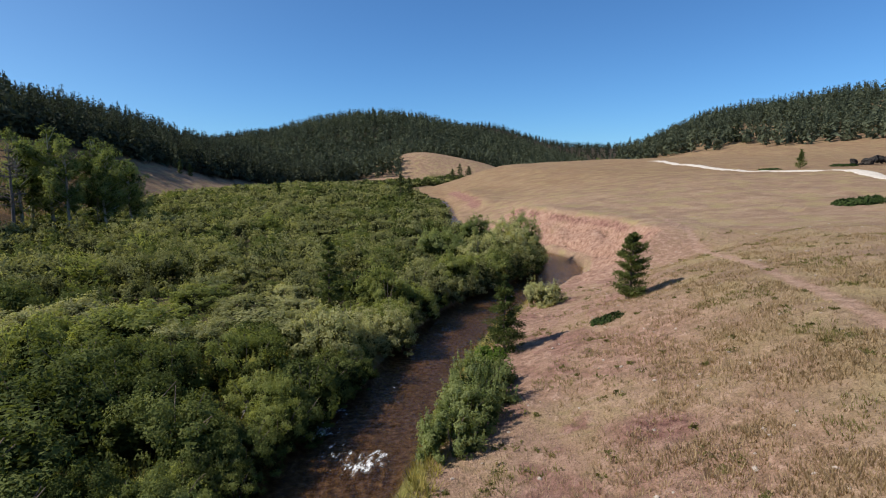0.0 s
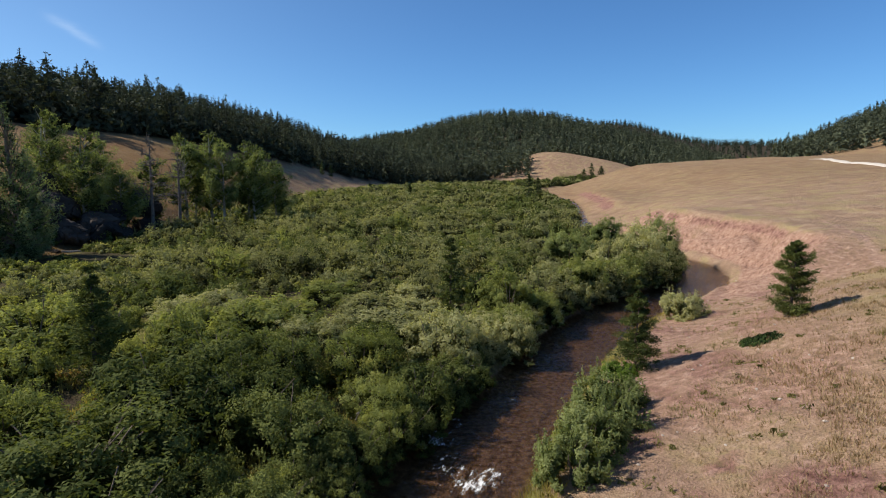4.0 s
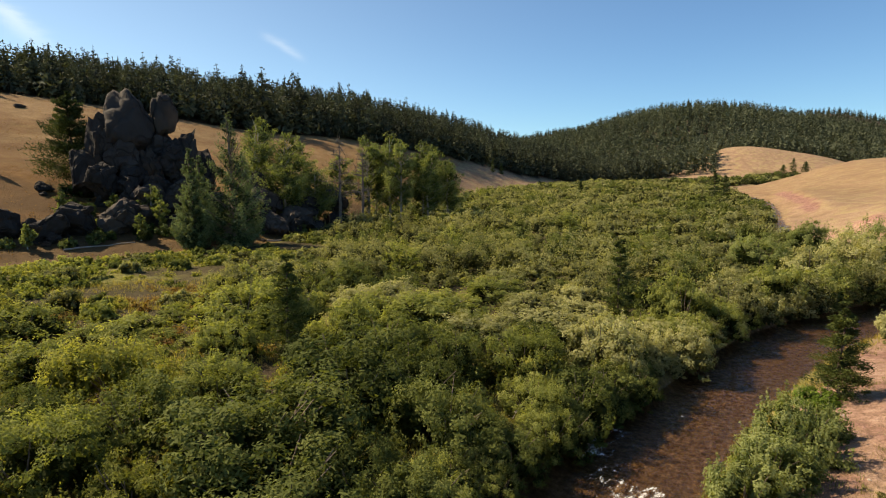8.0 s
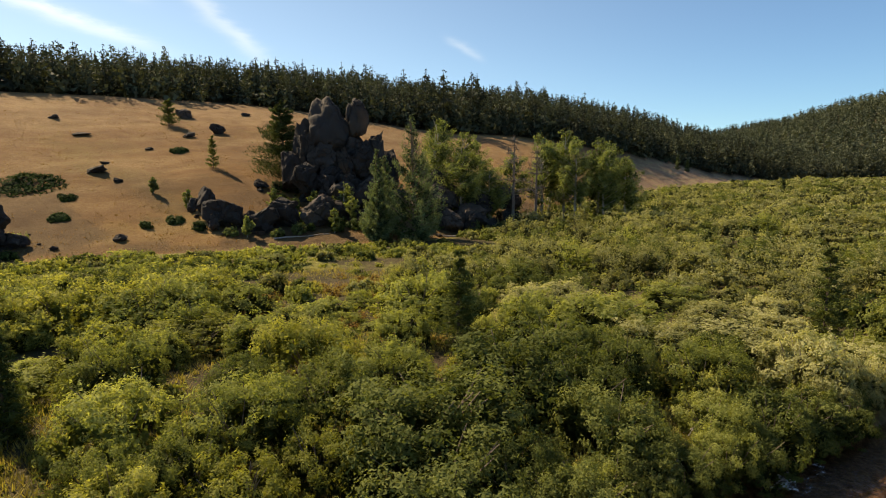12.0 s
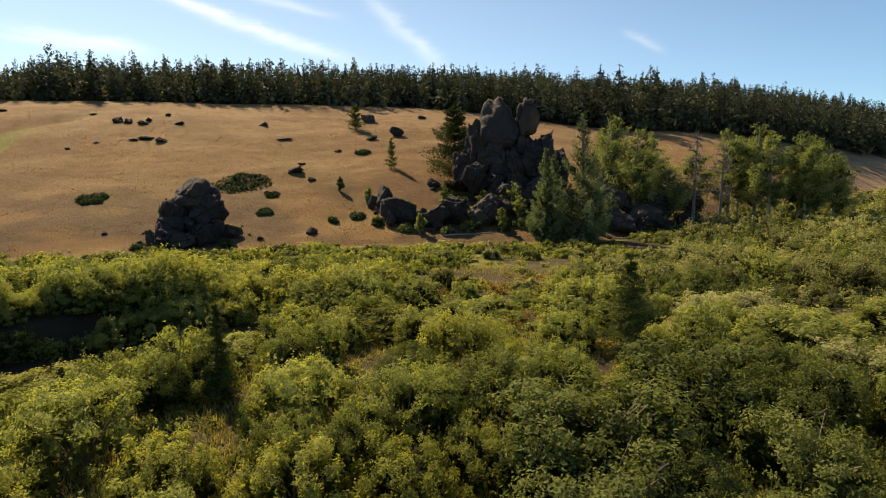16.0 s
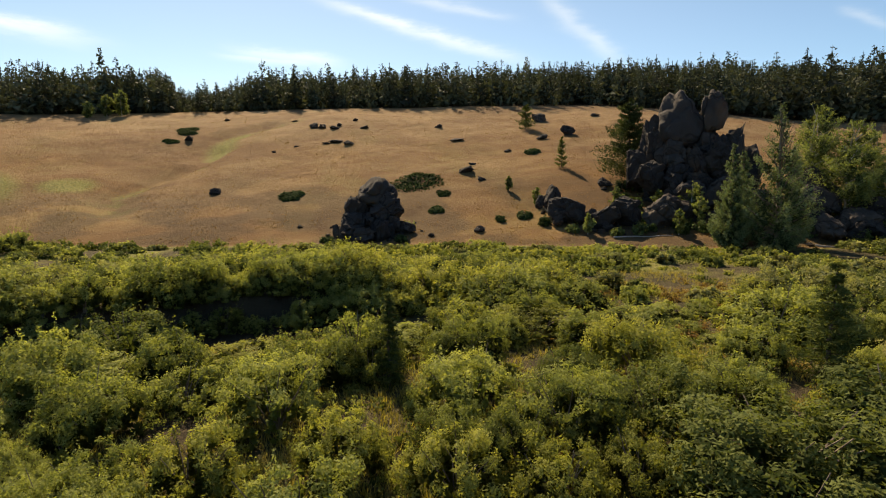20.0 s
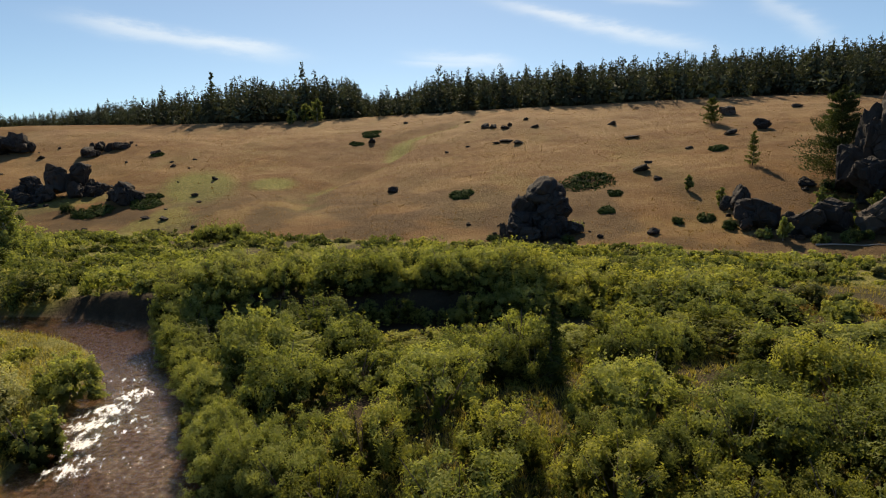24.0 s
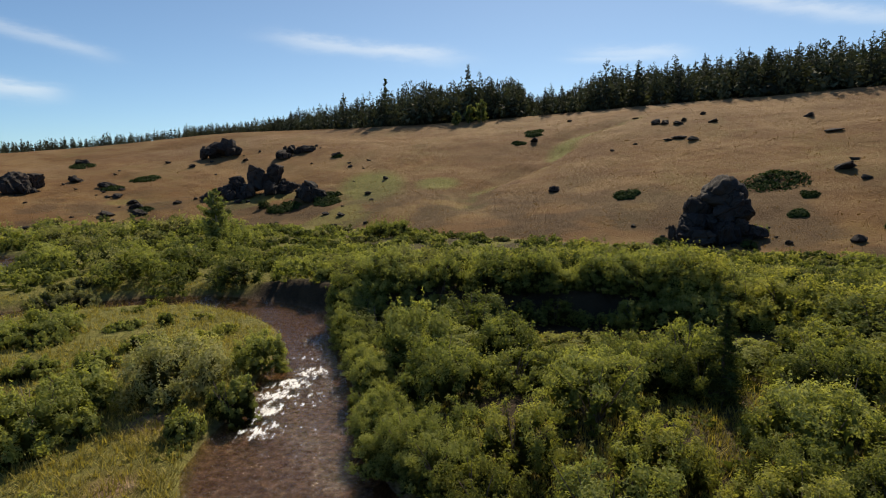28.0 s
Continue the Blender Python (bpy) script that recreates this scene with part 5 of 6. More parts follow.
for k, (x, y, H) in enumerate(((-86.5, 53.8, 6.0), (-79.0, 46.5, 4.0), (-84.0, 42.0, 3.6), (-97.6, 28.5, 2.4), (-90.0, 31.0, 3.2), (-74.0, 33.0, 3.0), (-76.5, 50.2, 5.5), (-73.5, 49.5, 4.2), (-70.5, 44.5, 3.6))):
    make_broadleaf("aspen", "thin aspen sapling growing between the rocks", ASPEN_LEAF, PALE_BARK, x, y, H, 0.28 * H + 0.2, 0.1, 900, 0.26, 460 + k, "aspen saplings", 14, 0.6)
make_broadleaf("aspen", "light green young aspen at the foot of the slope", ASPEN_LEAF, PALE_BARK, -60.3, -60.0, 7.8, 2.3, 0.03, 5200, 0.24, 470, "", 28, 0.6)


for k, (x, y, H, R) in enumerate(((-200.5, -69.5, 8.5, 3.0), (-199.5, -73.5, 7.0, 2.6), (-196.0, -77.5, 5.0, 2.2))):
    make_broadleaf("aspen", "light green aspen at the edge of the pine forest", ASPEN_LEAF, PALE_BARK, x, y, H, R, 0.06, 1500, 0.5, 474 + k, "forest edge aspens", 22, 0.65)
set_conifer("spruce", "slim tall conifer standing above the forest edge", NEEDLE, -198.0, -107.5, 18.5, 2.4, 424, 18, 5, 20, 0.6, 0.1, 0.2)


def make_snag(x, y, H, seed):
    r = np.random.default_rng(seed)
    root = new("dead_tree")
    V, F, _ = joined([tube([(0, 0, -0.4), (0.1, 0, H * 0.3), (0.05, 0.15, H * 0.65), (0.2, 0.1, H)], (0.3, 0.24, 0.16, 0.03), 7)])
    part("trunk", mesh_of("trunk", V, F, GREY_WOOD, None, True), root)
    for k in range(34):
        z, a = H * r.uniform(0.35, 0.98), r.uniform(0, 6.28)
        L = (1.15 - z / H) * r.uniform(2.2, 4.8)
        e = np.array([math.cos(a), math.sin(a), 0])
        tw = [tube([(0.1, 0.1, z), tuple(e * L * 0.5 + np.array([0, 0, z + 0.2 * L])), tuple(e * L + np.array([0, 0, z + 0.15 * L]))], (0.075, 0.05, 0.025), 4)]
        for j in range(7):
            s = r.uniform(0.35, 0.95)
            b = e * L * s + np.array([0, 0, z + 0.18 * L * s])
            tw.append(tube([tuple(b), tuple(b + r.normal(0, 0.45, 3) + np.array([0, 0, 0.3]))], (0.035, 0.02), 3))
        V, F, _ = joined(tw)
        tagged(part("branch", mesh_of("branch", V, F, GREY_WOOD), root), kind="")
    root.matrix_basis = pose(x, y, height(x, y))
    return tagged(root, "bare grey dead tree with brittle branches", "dead tree", "dead trees")


make_snag(-62.0, 74.0, 15.0, 480)
make_snag(-60.0, 77.5, 13.0, 481)


# ---- rocks ----
def rock_mesh(seed, sub=3, rough=0.33, planes=18, square=0.7, taper=0.0):
    """A boulder about one unit across, cleft by flat faces and worn round."""
    r = np.random.default_rng(seed)
    bm = bmesh.new()
    bmesh.ops.create_icosphere(bm, subdivisions=sub, radius=0.5)
    cuts = [(Vector(v), r.uniform(0.24, 0.41)) for v in unit(r, planes)]
    off = Vector(r.uniform(-50, 50, 3))
    for v in bm.verts:
        n = v.co.normalized()
        v.co = Vector([math.copysign(abs(a) ** square, a) for a in n]) * 0.46
        for n, d in cuts:
            over = v.co.dot(n) - d
            if over > 0:
                v.co -= n * over * 0.92
        p = v.co * 2.4 + off
        crack = abs(noise.noise(p * 1.3))
        v.co *= 1 + rough * (noise.noise(p) * 0.5 + 0.35 * noise.noise(p * 3.1) + 0.2 * noise.noise(p * 7)) - 0.22 * max(0, 0.16 - crack) / 0.16
    for v in bm.verts:
        k = 1 - taper * (max(0, v.co.z + 0.25) / 0.75) ** 2
        v.co.x, v.co.y = v.co.x * k, v.co.y * k
    me = bpy.data.meshes.new("rock")
    bm.to_mesh(me)
    bm.free()
    me.materials.append(ROCK)
    me.polygons.foreach_set("use_smooth", np.full(len(me.polygons), planes < 18))
    return me


ROCKS = [rock_mesh(500 + k, 4) for k in range(10)]
WORN_ROCKS = [rock_mesh(540 + k, 4, 0.3, 12, 0.85, 0.38) for k in range(8)]
COLUMNS = [rock_mesh(560 + k, 4, 0.45, 18, 0.6, 0.0) for k in range(8)]
SMALL_ROCKS = [rock_mesh(520 + k, 3) for k in range(8)]


def make_outcrop(name, label, stones, seed, crumbs=0):
    """Stones of one outcrop: x, y, height of the underside, width, height."""
    r = np.random.default_rng(seed)
    root = new(name)
    cx, cy = stones[0][0], stones[0][1]
    root.location = (cx, cy, height(cx, cy))
    for k, (x, y, z, w, h) in enumerate(stones):
        g = height(x, y)
        low = min(z, g + 0.6 * h) if k % 3 else z
        tall = h * 1.12 + 0.25 * w
        ob = part("stone", ROCKS[int(r.integers(0, 10))], root)
        ob.matrix_basis = Matrix.Translation((x - cx, y - cy, z - 0.22 * w + tall / 2 - root.location.z)) @ Euler((r.uniform(-0.25, 0.25), r.uniform(-0.25, 0.25), r.uniform(0, 6.28))).to_matrix().to_4x4() @ Matrix.Diagonal((w * 1.32, w * r.uniform(1.15, 1.5), tall * 1.05, 1))
        for j in range(2):
            ob = part("stone", ROCKS[int(r.integers(0, 10))], root)
            g2, s2 = r.uniform(0, 6.28), w * r.uniform(0.4, 0.65)
            ob.matrix_basis = Matrix.Translation((x - cx + math.cos(g2) * w * 0.5, y - cy + math.sin(g2) * w * 0.5, z + h * r.uniform(0.05, 0.55) - root.location.z)) @ Euler((r.uniform(-0.6, 0.6), r.uniform(-0.6, 0.6), r.uniform(0, 6.28))).to_matrix().to_4x4() @ Matrix.Diagonal((s2, s2, s2 * r.uniform(0.8, 1.4), 1))
        # stones under it, down to the slope
        step = z - 0.2 * w
        while step > g + 0.3:
            ob = part("stone", ROCKS[int(r.integers(0, 10))], root)
            s = w * r.uniform(1.05, 1.4)
            ob.matrix_basis = Matrix.Translation((x - cx + r.uniform(-0.4, 0.4) - 0.02 * x, y - cy + r.uniform(-0.4, 0.4), step - s * 0.3 - root.location.z)) @ Euler((r.uniform(-0.5, 0.5), r.uniform(-0.5, 0.5), r.uniform(0, 6.28))).to_matrix().to_4x4() @ Matrix.Diagonal((s, s, s * 0.95, 1))
            step -= s * 0.6
    for k in range(crumbs):
        x0, y0, _, w0, _ = stones[int(r.integers(0, len(stones)))]
        x, y, s = x0 + r.normal(0, w0 * 0.6), y0 + r.normal(0, w0 * 0.6), r.uniform(0.4, 1.3)
        ob = part("stone", SMALL_ROCKS[int(r.integers(0, 8))], root)
        ob.matrix_basis = Matrix.Translation((x - cx, y - cy, height(x, y) + 0.15 * s - root.location.z)) @ Euler((0, 0, r.uniform(0, 6.28))).to_matrix().to_4x4() @ Matrix.Diagonal((s, s * 1.2, s * 0.8, 1))
    return tagged(root, label, "rock outcrop")


def make_crag(label, stones, filler, seed, crumbs, spires=2):
    """A crag of big worn stones, each with its place, underside, width and height; filler stones carry them."""
    r = np.random.default_rng(seed)
    root = new("rock_outcrop")
    cx, cy = stones[0][0], stones[0][1]
    root.location = (cx, cy, height(cx, cy))
    far = np.array([cx, cy]) / math.hypot(cx, cy)
    for k, (x, y, z, w, h) in enumerate(stones):
        ob = part("stone", WORN_ROCKS[(k * 3 + seed) % 8] if k < spires else (COLUMNS[(k * 7 + seed) % 8] if h > 1.3 * w else ROCKS[(k * 7 + seed) % 10]), root)
        deep = w * r.uniform(0.9, 1.2)
        turn = math.atan2(far[1], far[0]) + r.uniform(-0.3, 0.3)
        ob.matrix_basis = Matrix.Translation((x - cx, y - cy, z + h * 0.47 - root.location.z)) @ Euler((r.uniform(-0.12, 0.12), r.uniform(-0.12, 0.12), turn)).to_matrix().to_4x4() @ Matrix.Diagonal((deep * 1.15, w * 1.16, h * 1.2, 1))
    for x, y, z, w, h in filler:
        step, g = z + h + 1.5, height(x, y)
        while step > g:
            s = w * r.uniform(0.8, 1.1)
            ob = part("stone", ROCKS[int(r.integers(0, 10))], root)
            ob.matrix_basis = Matrix.Translation((x - cx + r.uniform(-0.5, 0.5), y - cy + r.uniform(-0.5, 0.5), step - s * 0.5 - root.location.z)) @ Euler((r.uniform(-0.4, 0.4), r.uniform(-0.4, 0.4), r.uniform(0, 6.28))).to_matrix().to_4x4() @ Matrix.Diagonal((s, s, s, 1))
            step -= s * 0.55
    for k in range(crumbs):
        x0, y0, _, w0, _ = stones[int(r.integers(0, len(stones)))]
        x, y, s = x0 + r.normal(0, w0 * 0.7), y0 + r.normal(0, w0 * 0.7), r.uniform(0.4, 1.4)
        ob = part("stone", SMALL_ROCKS[int(r.integers(0, 8))], root)
        ob.matrix_basis = Matrix.Translation((x - cx, y - cy, height(x, y) + 0.15 * s - root.location.z)) @ Euler((0, 0, r.uniform(0, 6.28))).to_matrix().to_4x4() @ Matrix.Diagonal((s, s * 1.2, s * 0.8, 1))
    return tagged(root, label, "rock outcrop")


make_crag("tall dark granite outcrop with two rounded spires", (
    (-85.6, 59.1, 17.0, 4.6, 7.6), (-87.6, 53.6, 12.6, 8.6, 10.8),
    (-88.6, 50.2, 7.0, 5.0, 12.0), (-88.2, 53.0, 8.0, 6.0, 12.5), (-87.2, 56.2, 8.0, 5.5, 12.8), (-86.0, 59.0, 7.0, 6.2, 12.5), (-84.8, 61.9, 6.5, 5.2, 11.4), (-83.8, 64.6, 6.0, 5.0, 9.6), (-89.0, 48.0, 7.0, 4.5, 9.5),
    (-84.6, 51.4, 10.5, 5.4, 5.6), (-83.0, 54.6, 9.0, 5.4, 5.6), (-81.6, 57.6, 9.8, 5.0, 5.4), (-80.6, 61.0, 6.5, 5.6, 5.6), (-84.0, 47.6, 8.0, 4.8, 4.6), (-79.6, 51.6, 5.0, 6.0, 5.4), (-78.4, 56.0, 4.6, 6.0, 5.6), (-82.6, 51.2, 7.5, 4.6, 4.6), (-80.6, 54.0, 6.8, 4.4, 4.6), (-80.2, 58.8, 6.0, 4.8, 5.0), (-84.2, 57.0, 12.6, 4.4, 4.6), (-87.0, 50.8, 13.0, 4.8, 5.0),
    (-77.1, 46.5, 1.8, 7.2, 5.6), (-73.1, 52.5, 0.6, 7.0, 5.0), (-76.5, 39.3, 3.2, 6.0, 4.1), (-76.2, 35.3, 2.8, 2.6, 2.7), (-74.9, 44.3, 2.2, 5.1, 5.2), (-74.5, 58.8, 1.5, 6.0, 6.5)),
    ((-86.5, 56.0, 4.0, 6.0, 8.0), (-84.0, 59.0, 3.0, 6.0, 7.0), (-86.0, 51.8, 8.0, 3.6, 5.5), (-84.6, 56.2, 9.0, 3.4, 5.5), (-83.2, 60.6, 7.0, 3.4, 5.0), (-81.5, 53.2, 5.0, 3.4, 4.5), (-80.0, 58.8, 4.0, 3.2, 5.0), (-86.4, 48.8, 7.0, 3.4, 4.5), (-81.0, 49.4, 4.0, 3.6, 4.0)), 600, 50)
make_crag("dark cracked granite outcrop at the foot of the slope", (
    (-86.2, 4.4, 4.6, 6.6, 5.6), (-85.0, 1.5, 2.6, 4.7, 6.0), (-84.3, 5.9, 3.2, 5.5, 4.9), (-82.0, 0.9, 0.8, 4.8, 4.3), (-81.8, 5.1, 0.8, 5.1, 4.2), (-82.6, 8.6, 1.6, 2.8, 2.7), (-80.5, 2.2, 0.8, 4.8, 2.6), (-83.0, -1.2, 1.0, 2.2, 2.6)),
    ((-86.5, 3.6, 2.5, 4.5, 3.5), (-83.0, 3.2, 1.5, 4.5, 3.0), (-84.0, 0.6, 1.5, 3.5, 3.0), (-83.0, 7.0, 1.0, 3.5, 2.5)), 601, 34, 1)
make_outcrop("rock_outcrop", "low dark outcrop with shrubs growing from it", ((-84.3, 31.6, 5.0, 3.6, 3.7), (-79.6, 32.5, 2.9, 4.4, 4.5), (-76.2, 36.3, 2.9, 3.4, 3.0)), 602, 14)
make_outcrop("rock_outcrop", "dark jagged outcrop above the creek's far bend", ((-108.6, -93.9, 7.0, 5.2, 6.2), (-111.2, -91.4, 7.8, 4.6, 5.4)) + tuple((x, y, height(x, y) - 0.3, w, h) for x, y, w, h in ((-106.4, -97.4, 4.4, 4.2), (-104.4, -99.6, 3.6, 2.6), (-105.0, -94.0, 3.8, 3.2), (-102.6, -97.0, 3.2, 2.2), (-107.6, -89.6, 3.6, 3.4), (-109.8, -86.8, 3.0, 2.0), (-100.4, -100.6, 3.0, 1.8), (-112.4, -87.6, 3.2, 2.6))), 603, 44)
make_outcrop("rock_outcrop", "grey boulder outcrop wrapped in juniper", ((-105.0, -76.5, 5.6, 5.3, 3.7), (-107.5, -79.5, 6.0, 3.4, 3.0)), 604, 8)
make_outcrop("rock_outcrop", "low dark outcrop high on the dry slope", ((-136.3, -133.6, 17.4, 6.5, 3.9), (-137.6, -129.4, 17.4, 5.5, 5.0)), 605, 8)
make_outcrop("rock_outcrop", "scattered dark stones with juniper on the slope", ((-138.3, -110.3, 16.3, 4.3, 2.6), (-144.7, -111.7, 18.4, 4.0, 2.1), (-146.7, -107.3, 18.7, 4.9, 1.8)), 606, 12)
make_outcrop("rock_outcrop", "big grey boulders at the foot of the far slope", ((-86.3, -148.8, 7.4, 6.5, 5.2), (-92.0, -150.0, 8.0, 5.0, 3.6), (-84.0, -154.0, 7.0, 5.0, 4.0)), 607, 12)
make_outcrop("rock_outcrop", "dark stones shaded by the aspen grove", ((-67.0, 71.5, 4.0, 4.0, 3.2), (-64.9, 62.4, 1.4, 3.4, 3.4), (-68.0, 78.7, 5.0, 5.2, 3.4), (-66.0, 67.0, 2.0, 5.0, 4.0), (-70.0, 64.5, 4.0, 5.5, 5.0), (-73.0, 67.5, 6.0, 5.5, 4.5)), 608, 16)
make_outcrop("rock_outcrop", "pale rocks on the slope beyond the gravel road", ((112.6, 151.8, 13.3, 2.6, 1.6), (115.5, 153.0, 13.6, 3.0, 1.9), (109.5, 152.5, 13.2, 2.0, 1.2), (119.0, 152.5, 13.8, 2.8, 1.8)), 609, 10)
BOULDERS = ((-160.3, -7.6, 3.7, 2.0), (-158.4, -5.4, 2.8, 1.7), (-156.5, -2.4, 3.1, 1.4), (-159.4, -1.1, 2.0, 1.4), (-156.4, 5.5, 3.1, 1.1), (-139.8, 1.2, 2.8, 1.3), (-142.7, -1.7, 3.9, 1.0),
            (-141.7, -4.1, 2.3, 0.8), (-165.3, 3.5, 1.8, 1.2), (-154.3, 25.5, 2.7, 1.5), (-138.1, 26.9, 3.5, 0.8), (-155.2, 53.8, 4.5, 3.5), (-135.1, 54.4, 4.3, 3.4), (-133.6, 47.1, 3.0, 1.7),
            (-124.7, 36.2, 2.0, 0.8), (-153.3, 69.2, 2.9, 1.3), (-104.0, 25.0, 2.1, 1.0), (-115.3, 25.9, 1.8, 0.7), (-80.6, 19.2, 2.0, 1.5))
MORE_BOULDERS = ((-110.3, -23.3, 2.4, 1.8), (-138.0, -15.8, 1.2, 0.6), (-142.4, -11.2, 1.5, 0.6), (-185.0, -34.6, 2.1, 0.8), (-177.6, -13.9, 2.2, 0.6), (-141.9, -93.3, 3.9, 1.5), (-124.6, -131.2, 2.3, 1.3),
                 (-92.8, -121.6, 2.6, 1.8), (-157.9, -39.1, 3.1, 1.9), (-109.6, 23.3, 3.9, 1.7), (-93.9, 44.7, 3.0, 2.1), (-88.4, 68.7, 4.1, 3.0), (-98.9, -133.3, 5.0, 2.1), (-101.6, -148.6, 5.4, 2.1), (-118.9, -169.4, 6.0, 2.4),
                 (-87.1, -108.2, 3.6, 2.0), (-84.0, -104.0, 4.0, 1.6), (-80.0, -108.0, 4.0, 1.6), (-90.0, -113.0, 3.0, 1.5), (-94.0, -104.0, 2.0, 1.2))
SCREE = np.random.default_rng(77)
SLOPE_STONES = []
for k in range(46):
    a, s = math.radians(SCREE.uniform(118, 150)), float(SCREE.uniform(0.7, 2.2))
    d = float(knots(math.degrees(a), FOOT)) + 2 + 70 * SCREE.random() ** 1.6
    SLOPE_STONES.append((-math.sin(a) * d, math.cos(a) * d, s, s * 0.5))
for k, (x, y, w, h) in enumerate(BOULDERS + MORE_BOULDERS + tuple(SLOPE_STONES)):
    ob = new("boulder", (ROCKS if w > 2 else SMALL_ROCKS)[(k * 3) % 8])
    ob.matrix_basis = Matrix.Translation((x, y, height(x, y) + h * 0.2)) @ Euler((0.12, 0.1, k * 1.3)).to_matrix().to_4x4() @ Matrix.Diagonal((w * 1.15, w * 1.0, h * 1.0, 1))
    tagged(ob, "dark lichen-covered granite boulder in dry grass" if w > 2 else "small dark stone half sunk in dry grass", "boulder", "boulders on the dry slope")


for k, (x, y, R, H) in enumerate(((-72.5, 40.0, 1.4, 1.6), (-71.0, 45.5, 1.3, 1.4), (-78.5, 36.8, 1.2, 1.8), (-82.0, 41.0, 1.5, 1.5), (-88.0, 45.0, 1.4, 1.3), (-80.5, 29.0, 1.2, 1.5), (-76.0, 31.5, 1.3, 1.2), (-68.5, 57.0, 1.6, 2.0),
                                  (-66.0, 60.5, 1.5, 1.8), (-63.5, 66.0, 1.6, 1.8), (-60.5, 70.0, 1.6, 1.7), (-58.0, 74.5, 1.7, 1.9), (-56.0, 79.0, 1.7, 1.8), (-79.0, 7.5, 1.1, 1.2), (-81.0, -2.5, 1.2, 1.1), (-84.5, 9.0, 1.3, 1.2),
                                  (-99.0, -84.0, 1.8, 2.0), (-92.0, -88.0, 1.6, 1.5), (-86.0, 36.0, 1.1, 1.2), (-84.5, 23.5, 1.0, 1.1), (-70.5, 48.5, 1.8, 2.2), (-69.5, 53.0, 1.8, 2.0), (-90.5, 48.5, 1.8, 2.2), (-79.5, 40.5, 1.5, 1.8), (-77.5, 42.5, 1.4, 1.6), (-83.5, 45.0, 1.7, 2.0), (-70.0, 62.5, 1.8, 2.4), (-72.5, 36.5, 1.2, 1.3), (-73.0, 41.8, 1.2, 1.3), (-76.5, 66.0, 1.8, 2.2), (-71.0, 66.5, 1.9, 2.6), (-78.0, 48.0, 1.6, 2.2), (-75.0, 55.5, 1.8, 2.6), (-71.5, 57.0, 2.0, 2.6), (-91.5, 46.5, 1.6, 2.4), (-72.8, 46.5, 1.5, 2.0))):
    set_bush("shrub", "dark leafy shrub growing against the rocks", JUNIPER if k % 3 else ASPEN_LEAF, x, y, R, H, 760 + k, 900, 0.24, "shrubs round the rocks", 10, 0.12)


# ---- junipers ----
def make_juniper(x, y, w, h, seed, deep=None, leaf=0.22):
    r = np.random.default_rng(seed)
    n = int(np.clip(420 * w * (deep or w) / (leaf / 0.22) ** 2, 700, 5200))
    root = new("juniper")
    V, F, T = bush_leaves(r, w / 2, h * 0.8, n, leaf, int(14 + 9 * w), 0.05, True)
    V[:, 1] *= (deep or w) / w
    g = np.array([height(x + a, y + b) for a, b in ((0, 0),)])
    zz = land(V[:, 0] + x, V[:, 1] + y)[0] - g[0]
    V[:, 2] = V[:, 2] * 0.9 + zz
    part("foliage", mesh_of("foliage", V, F, JUNIPER, {"tint": T}), root)
    V, F, _ = bush_stems(r, w * 0.35, h * 0.7, 6)
    tagged(part("branchwork", mesh_of("branchwork", V, F, TWIG), root), kind="stuff")
    root.location = (x, y, g[0] - 0.05)
    return tagged(root, "low dark green juniper mat spreading over the dry slope", "juniper", "junipers on the slopes")


for k, (x, y, w, h) in enumerate(((-98.6, -78.0, 8.4, 2.2), (-103.6, -71.5, 7.0, 2.0), (-109.0, -73.5, 5.0, 1.5), (-141.2, -92.6, 3.7, 1.0), (-166.0, -41.2, 5.6, 1.6), (-155.9, -42.9, 4.4, 1.0), (-109.2, -131.6, 7.9, 1.6),
                                  (-116.6, -166.1, 8.0, 1.4), (-104.0, -9.3, 4.8, 1.7), (-106.0, 13.0, 11.0, 1.7), (-91.4, 14.6, 3.1, 1.6), (-171.0, -42.4, 6.5, 1.4), (-121.0, 40.6, 3.8, 1.7), (-85.1, 27.4, 2.6, 2.0),
                                  (-98.1, -130.0, 5.4, 1.2), (-86.3, -105.5, 4.5, 1.3), (48.6, 65.4, 6.0, 1.5), (84.5, 148.3, 6.0, 0.9), (105.5, 150.5, 7.0, 1.2), (-99.0, 17.0, 3.0, 1.0))):
    make_juniper(x, y, w, h, 700 + k, None, 0.24)
make_juniper(8.5, 29.0, 1.9, 0.45, 730, None, 0.1)


# ---- a fallen pale log by the outcrop ----
def make_log(x0, y0, x1, y1, thick, seed, label):
    z0, z1 = height(x0, y0) + thick, height(x1, y1) + thick
    r = np.random.default_rng(seed)
    s = np.linspace(0, 1, 6)[:, None]
    p = np.array([[x0, y0, z0]]) * (1 - s) + np.array([[x1, y1, z1]]) * s + r.normal(0, thick * 0.5, (6, 3))
    V, F = tube(p, np.linspace(thick, thick * 0.4, 6), 6)
    return tagged(new("fallen_log", mesh_of("fallen_log", V, F, DEAD_WOOD, None, True)), label, "log")


make_log(-71.5, 35.5, -70.5, 43.5, 0.13, 800, "pale weathered log lying below the rocks")
make_log(-61.5, 57.5, -60.0, 61.5, 0.15, 801, "broken grey log on the ground by the aspens")


